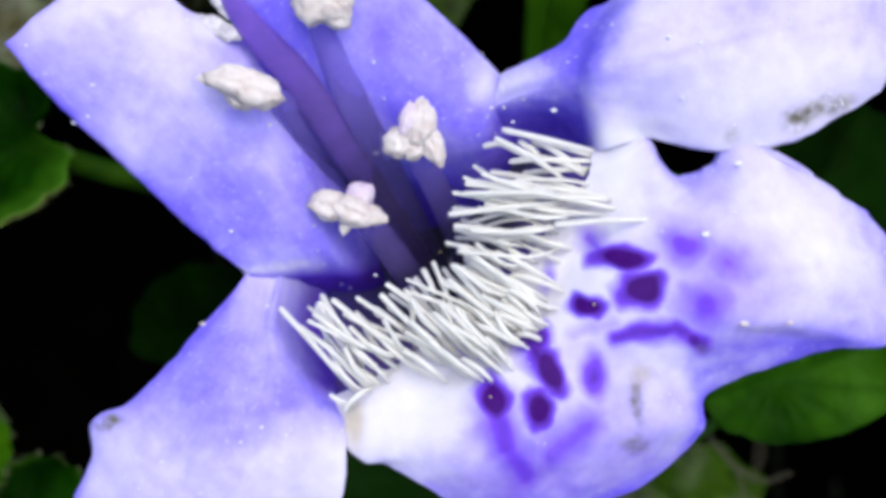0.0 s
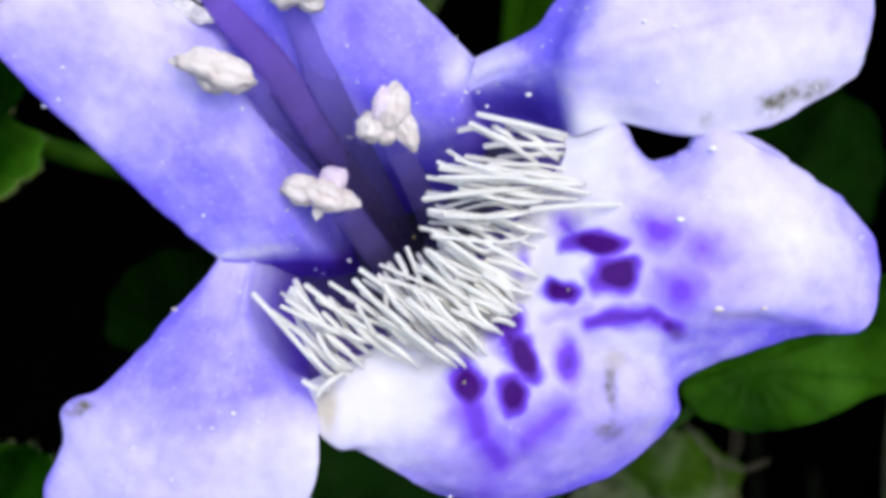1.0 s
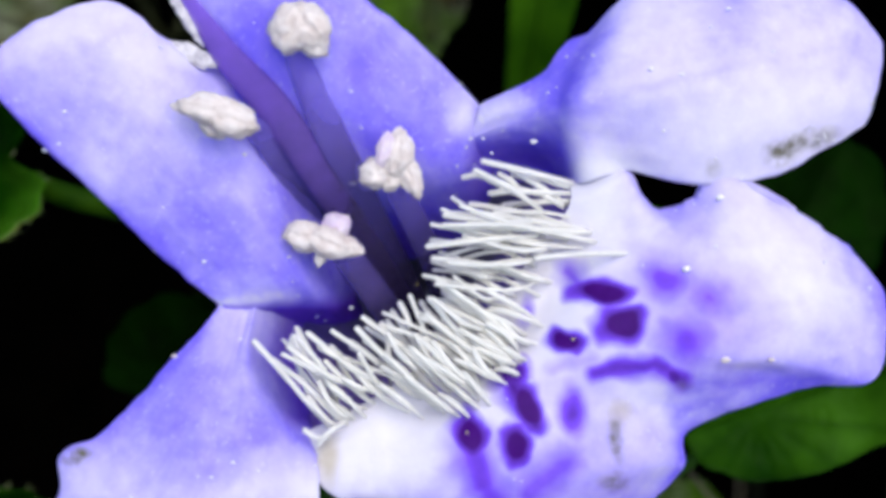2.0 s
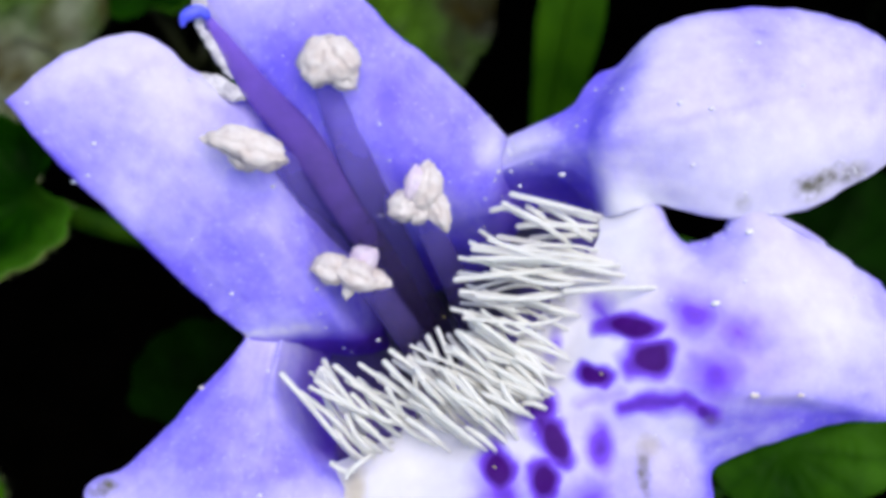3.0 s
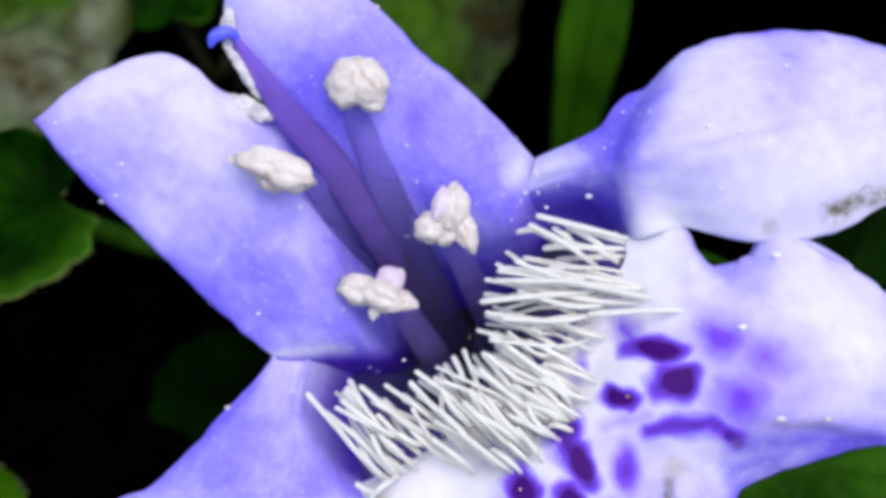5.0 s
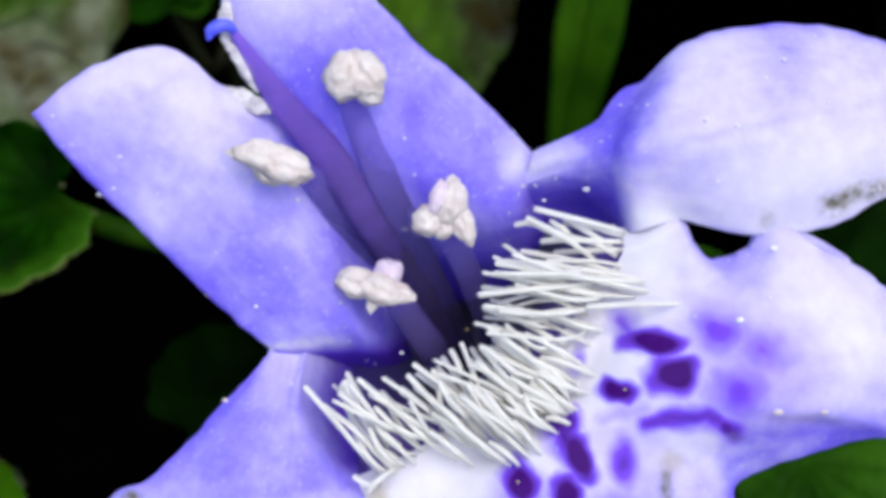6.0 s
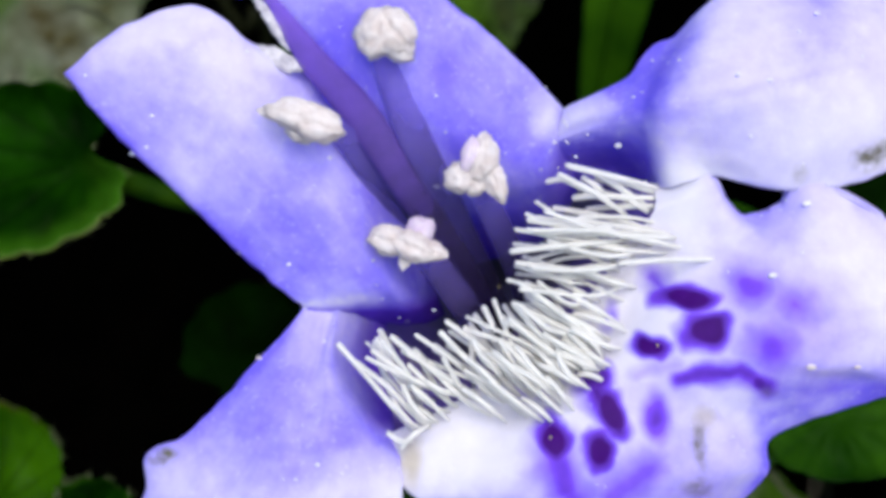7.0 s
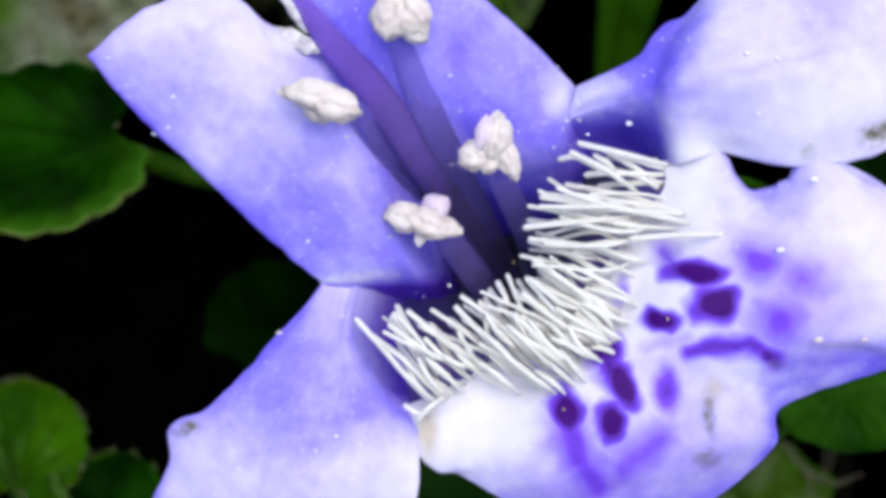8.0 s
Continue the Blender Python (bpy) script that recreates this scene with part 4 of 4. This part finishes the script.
for at in ((-0.21, -0.71, -1.9), (0.40, -1.41, -2), (2.78, -2.16, 0.75), (1.30, -2.20, 0.1), (1.14, -3.59, 0.75)):
    bm = bmesh.new()
    bmesh.ops.create_icosphere(bm, subdivisions=2, radius=0.019 * MM, matrix=Matrix.Translation(Vector(at) * MM))
    part("yellow_grain", bm, yellow_mat, flower)

# tube, calyx and stalk behind
part("calyx", tube(((0.2, -2.0, -11.6), (0.2, -2.2, -13.0), (0.2, -2.7, -15.0), (0.2, -3.4, -16.5)), (1.5, 1.6, 1.3, 0.5), 20, 20), calyx_mat, flower, "green calyx")
STALK_FOOT = FACE.inverted() @ Vector((0.004, 0.030, -0.002)) / MM
part("stalk", tube(((0.2, -3.2, -16.0), (0.4, -5.0, -19.0), (STALK_FOOT * 0.6), STALK_FOOT), (0.5, 0.7, 0.8, 0.9), 10, 24), stem_mat, flower)


# ---- leaves round it ----
def leaf(place, radius, turn, tilt_x, tilt_y, material, label, lobes=9, cup=0.25, notch=0.35, via=(), seed=0, long=1.05, wide=1.0, bristles=0, stalk_material=None, nr=26, na=144, rim_at=None, curl=0.1, rim_from=0.88, stalk_wide=1.0):
    """A round, scalloped leaf. place: middle of the blade in the flower's space, millimetres; turn: where its tip points; via: the way of its stalk."""
    thing = new("leaf")
    thing.matrix_world = FACE @ pose(place[0] * MM, place[1] * MM, place[2] * MM) @ pose(0, 0, 0, tilt_x, tilt_y, turn)
    tagged(thing, label, "leaf", "leaves round the flower")
    bm = bmesh.new()
    vein_l, rim_l = bm.verts.layers.float.new("vein"), bm.verts.layers.float.new("rim")
    tops, unders = [], []
    for i in range(nr + 1):
        q = i / nr
        top, under = [], []
        for j in range(na):
            a = 2 * math.pi * j / na
            edge = 1 + 0.06 * abs(math.sin(a * lobes / 2 + 0.3)) + 0.05 * noise.noise(Vector((math.cos(a) * 2, math.sin(a) * 2, seed)))
            # With rim_at, one side's rim is brightened in colour as if catching light.
            pale_rim = clamp(0.35 + 0.9 * noise.noise(Vector((math.cos(a) * 1.6, math.sin(a) * 1.6, seed + 7)))) if rim_at is None else clamp(0.2 + math.cos(a - radians(rim_at))) ** 1.5
            edge *= 1 - notch * math.exp(-((math.atan2(math.sin(a - math.pi), math.cos(a - math.pi))) / 0.35) ** 2)
            r = q * edge
            x, y = r * math.cos(a) * long, r * math.sin(a) * wide
            # veins fan out from the leaf's foot
            va = math.atan2(y, x + 0.62)
            near = abs((va / 0.42) - round(va / 0.42)) * 0.42 * math.hypot(x + 0.62, y)
            vein = math.exp(-(near / 0.035) ** 2) * clamp(1.4 - 0.6 * math.hypot(x + 0.62, y))
            z = cup * (r * r * 0.6 - 0.35 * math.exp(-(y / 0.18) ** 2)) + 0.10 * noise.noise(Vector((x * 2.2, y * 2.2, seed))) - 0.014 * vein
            z += curl * clamp((q - 0.72) / 0.28) ** 2 * (0.5 + 0.5 * pale_rim)
            z += 0.006 * math.sin(9 * near) if near < 0.3 else 0
            for row, dz in ((top, 0), (under, -0.045 * clamp((1.02 - q) * 8 + 0.2))):
                v = bm.verts.new(Vector((x, y, z + dz)) * radius * MM)
                v[vein_l], v[rim_l] = vein * 0.5, pale_rim * clamp((q - rim_from) / (1.0 - rim_from)) ** 1.7
                row.append(v)
        tops.append(top)
        unders.append(under)
    tops_rim = [v.co.copy() for v in tops[-1]]
    grid_faces(bm, tops, True)
    grid_faces(bm, [r[::-1] for r in unders], True)
    grid_faces(bm, [tops[-1], unders[-1]], True)
    bmesh.ops.remove_doubles(bm, verts=bm.verts, dist=radius * MM * 1e-4)
    bmesh.ops.recalc_face_normals(bm, faces=bm.faces)
    part("blade", bm, material, thing)
    if bristles:
        random.seed(seed)
        bm = bmesh.new()
        for k in range(bristles):
            v = tops_rim[random.randrange(len(tops_rim))]
            out = Vector((v.x, v.y, 0)).normalized()
            side = Vector((-out.y, out.x, 0)) * 0.000008
            end = v + (out + Vector((random.uniform(-0.5, 0.5), random.uniform(-0.5, 0.5), random.uniform(-0.2, 0.6)))).normalized() * random.uniform(0.10, 0.26) * MM
            base = [bm.verts.new(v + side), bm.verts.new(v - side), bm.verts.new(v + Vector((0, 0, 0.000010)))]
            top_v = bm.verts.new(end)
            for q in range(3):
                bm.faces.new((base[q], base[(q + 1) % 3], top_v))
        tagged(part("margin_hairs", bm, bristle_mat, thing, "short pale hairs on the leaf margin"), kind="stuff")
    inv = thing.matrix_world.inverted()
    way = [inv @ (FACE @ (Vector(p) * MM)) / MM for p in via]
    if not way:
        way = [Vector((-radius * 0.9, 0, -radius * 0.5)), Vector((-radius * 1.1, 0, -radius * 1.2))]
    last = thing.matrix_world @ (way[-1] * MM)
    foot = inv @ Vector((last.x, last.y + 0.003, -0.004)) / MM
    start = Vector((-radius * 0.60 * long, 0, -radius * 0.24))
    part("leaf_stalk", tube((start, *way, way[-1].lerp(foot, 0.5), foot), [stalk_wide * w for w in (0.13, 0.16, 0.2, 0.25)], 8, 24), stalk_material or stem_mat, thing)
    return thing


leaf((-10.78, 0.57, -13), 2.52, 195, 10, -14, leaf_mat, "dark green scalloped leaf, pale rim with painted sheen", wide=0.80, via=((-7.70, 0.28, -13.3), (-6.30, -0.10, -14), (-5.3, -0.6, -16), (-4.2, -1.6, -20)), stalk_wide=2.0, stalk_material=stem_shade_mat, seed=1, lobes=17, bristles=60, rim_at=92, curl=0.32, rim_from=0.60)
leaf((-11.06, -6.27, -12), 1.4, 80, 5, 10, leaf_light_mat, "fresh green hairy scalloped leaf", seed=2, lobes=15, bristles=85)
leaf((-9.28, -7.92, -13), 1.25, 60, 12, 8, leaf_mat, "small dark green scalloped leaf", seed=3, lobes=15, bristles=60)
leaf((8.90, -4.02, -8), 2.4, 20, 8, -8, leaf_under_mat, "green leaf under the lower lip", seed=4, notch=0.05, long=1.25, wide=0.55, lobes=5, via=((5.75, -6.05, -10), (4.33, -5.84, -14)))
leaf((-8.9, 8.5, -27), 1.7, 100, 5, 5, leaf_mat, "dark green leaf behind the withered one", seed=14, stalk_material=dark_stem_mat, via=((-7.6, 5.6, -29), (-7.0, 4.0, -33)))
leaf((11.55, -0.15, -20), 2.35, 60, 20, 20, leaf_shade_mat, "dim green leaf, shade painted into its green", seed=5, via=((9.6, -2.0, -22), (7.5, -3.2, -26)))
# Three leaves added out of sight behind the petals, to block light going down.
leaf((-2.05, 1.30, -13), 3.05, 130, 5, -5, leaf_mat, "dark green leaf added behind the upper lip to block light", seed=9, via=((-0.90, 0.15, -15), (0.25, -1.88, -20)))
leaf((5.16, -2.66, -13), 2.7, 330, 5, 5, leaf_mat, "dark green leaf added behind the lower lip to block light", seed=10, via=((4.55, -3.01, -16), (3.41, -2.82, -20)))
leaf((-4.74, -7.41, -12), 1.9, 250, 0, 5, leaf_dim_mat, "dark green leaf added behind a side lobe to block light", seed=12, via=((-4.17, -6.29, -14), (-2.90, -5.66, -20)))
leaf((-5.83, -4.42, -20), 2.15, 35, 5, -12, leaf_shade_mat, "dim round leaf, deep shade painted into its green", seed=17, lobes=13, stalk_material=dark_stem_mat, via=((-4.53, -5.02, -22), (-3.53, -5.62, -27)))
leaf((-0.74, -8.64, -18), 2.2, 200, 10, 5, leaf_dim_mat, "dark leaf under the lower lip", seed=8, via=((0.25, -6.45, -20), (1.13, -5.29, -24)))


def withered(place, size, turn, label, seed, material):
    thing = new("withered_leaf")
    thing.matrix_world = FACE @ pose(place[0] * MM, place[1] * MM, place[2] * MM) @ pose(0, 0, 0, 0, 0, turn)
    tagged(thing, label, "withered leaf")
    bm = bmesh.new()
    rows = []
    for i in range(41):
        row = []
        for j in range(41):
            x, y = i / 20 - 1, j / 20 - 1
            k = math.sqrt(max(1e-6, 1 - 0.45 * (x * x * y * y) - 0.25 * (x * x + y * y)))
            w = 1 + 0.18 * noise.noise(Vector((x * 2, y * 2, seed + 3)))
            z = 0.25 * noise.noise(Vector((x * 1.6, y * 1.6, seed))) + 0.10 * noise.noise(Vector((x * 5, y * 5, seed)))
            row.append(bm.verts.new(Vector((x * k * w, y * k * w * 0.8, z)) * size * MM))
        rows.append(row)
    grid_faces(bm, rows)
    part("midrib", tube([(u * size, 0, 0.25 * size * noise.noise(Vector((u * 1.6, 0, seed))) + 0.02) for u in (-0.85, -0.4, 0.0, 0.4, 0.8)], (0.09, 0.07, 0.05, 0.03), 6, 20), material, thing)
    ob = part("blade", bm, material, thing)
    sol = ob.modifiers.new("thick", "SOLIDIFY")
    sol.thickness = 0.00012
    return thing


withered((-13.70, 6.30, -24), 4.9, 25, "grey and brown mottled withered leaf", 1, withered_mat)
withered((0.02, 7.14, -26), 3.4, 70, "green and brown mottled leaf behind the flower", 2, mottled_dark_mat)
withered((7.96, -10.32, -24), 3.0, 10, "grey-green withered leaf litter under the flower", 3, mottled_mat)


def grass_blade(line, width, label, material=None):
    thing = new("grass_blade")
    thing.matrix_world = FACE
    tagged(thing, label, "grass blade")
    pts = [Vector(p) for p in line]
    bm = bmesh.new()
    rows = []
    for i in range(41):
        u = i / 40
        p = catmull(pts, u)
        d = (catmull(pts, min(1, u + 0.02)) - catmull(pts, max(0, u - 0.02))).normalized()
        side = d.cross(Vector((0, 0, 1))).normalized()
        w = width * min(1 - 0.3 * u, 0.12 + 1.25 * u) * (1 - u ** 8)
        row = []
        for k in range(13):
            t = k / 6 - 1
            row.append(bm.verts.new((p + side * w * t + Vector((0, 0, 0.25 * w * t * t + 0.012 * math.cos(t * 22) * w))) * MM))
        rows.append(row)
    grid_faces(bm, rows)
    part("midrib", tube([p + Vector((0, 0, 0.05)) for p in pts], (width * 0.1, width * 0.09, width * 0.04), 6, 30), material or blade_mat, thing)
    ob = part("blade", bm, material or blade_mat, thing)
    sol = ob.modifiers.new("thick", "SOLIDIFY")
    sol.thickness = 0.00015
    return thing


grass_blade(((2.62, -4.05, -40), (3.86, 1.17, -30), (4.20, 4.29, -26), (4.50, 6.70, -24), (4.88, 9.42, -23), (5.30, 12.78, -23)), 1.22, "broad green grass blade")
grass_blade(((17.57, -18.38, -34), (15.97, -12.17, -27), (15.58, -8.69, -25), (15.93, -5.13, -25)), 0.3, "thin dry grass stem", withered_dark_mat)

def twig(line, width, label):
    thing = new("dry_twig")
    thing.matrix_world = FACE
    tagged(thing, label, "twig")
    part("bark", tube(line, (width, width * 0.9, width * 0.5), 8, 24), twig_mat, thing)
    part("side_shoot", tube((line[1], Vector(line[1]).lerp(Vector(line[2]), 0.5) + Vector((-0.2, -0.5, 0.2)), Vector(line[2]) + Vector((-0.4, -1.0, 0))), (width * 0.6, width * 0.5, width * 0.2), 6, 14), twig_mat, thing)


twig(((8.2, -7.5, -20.5), (8.9, -8.35, -20), (9.7, -8.75, -20), (10.6, -8.6, -20.5)), 0.06, "pale dry bent twig among leaf litter")
twig(((9.0, -6.9, -21), (9.6, -7.5, -20.5), (9.9, -8.2, -21), (9.7, -9.2, -22)), 0.05, "brown dry twig among leaf litter")

# unseen leaves added all round, which keep the ground below in shade
random.seed(11)
cover = []
for k in range(170):
    a = 2.399 * k
    r = 29 + 115 * math.sqrt(k / 170)
    spot_x, spot_y, spot_z = 1.5 + 1.1 * r * math.cos(a), -1.0 + 0.92 * r * math.sin(a), random.uniform(-26, -15)
    spot_z -= 0.55 * max(0.0, spot_y) - 0.35 * min(0.0, spot_y)
    turn, tx, ty = random.uniform(0, 360), random.uniform(-18, 18) + 15, random.uniform(-18, 18)
    if k < 4:
        cover.append(leaf((spot_x, spot_y, spot_z), 14.5, turn, tx, ty, leaf_mat if k % 2 else leaf_dim_mat, "unseen dark green scalloped leaf added to shade the ground", seed=20 + k, stalk_material=dark_stem_mat, nr=12, na=72))
    else:
        copy_thing(cover[k % 4], FACE @ pose(spot_x * MM, spot_y * MM, spot_z * MM) @ pose(0, 0, 0, tx, ty, turn))

# ---- ground ----
bm = bmesh.new()
n = 80


def spread(k):
    v = 2 * k / n - 1
    return math.copysign(0.12 * abs(v) + 150 * abs(v) ** 9, v)


rows = []
for i in range(n + 1):
    row = []
    for j in range(n + 1):
        x, y = spread(i), spread(j) + 0.03
        near = math.exp(-(x * x + y * y) / 0.09)
        row.append(bm.verts.new((x, y, near * (0.004 * noise.noise(Vector((x * 60, y * 60, 0))) + 0.002 * noise.noise(Vector((x * 220, y * 220, 4)))))))
    rows.append(row)
grid_faces(bm, rows)
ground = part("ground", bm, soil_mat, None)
tagged(ground, "soil between the plants, near-black with painted shade", "ground", kind="structure")
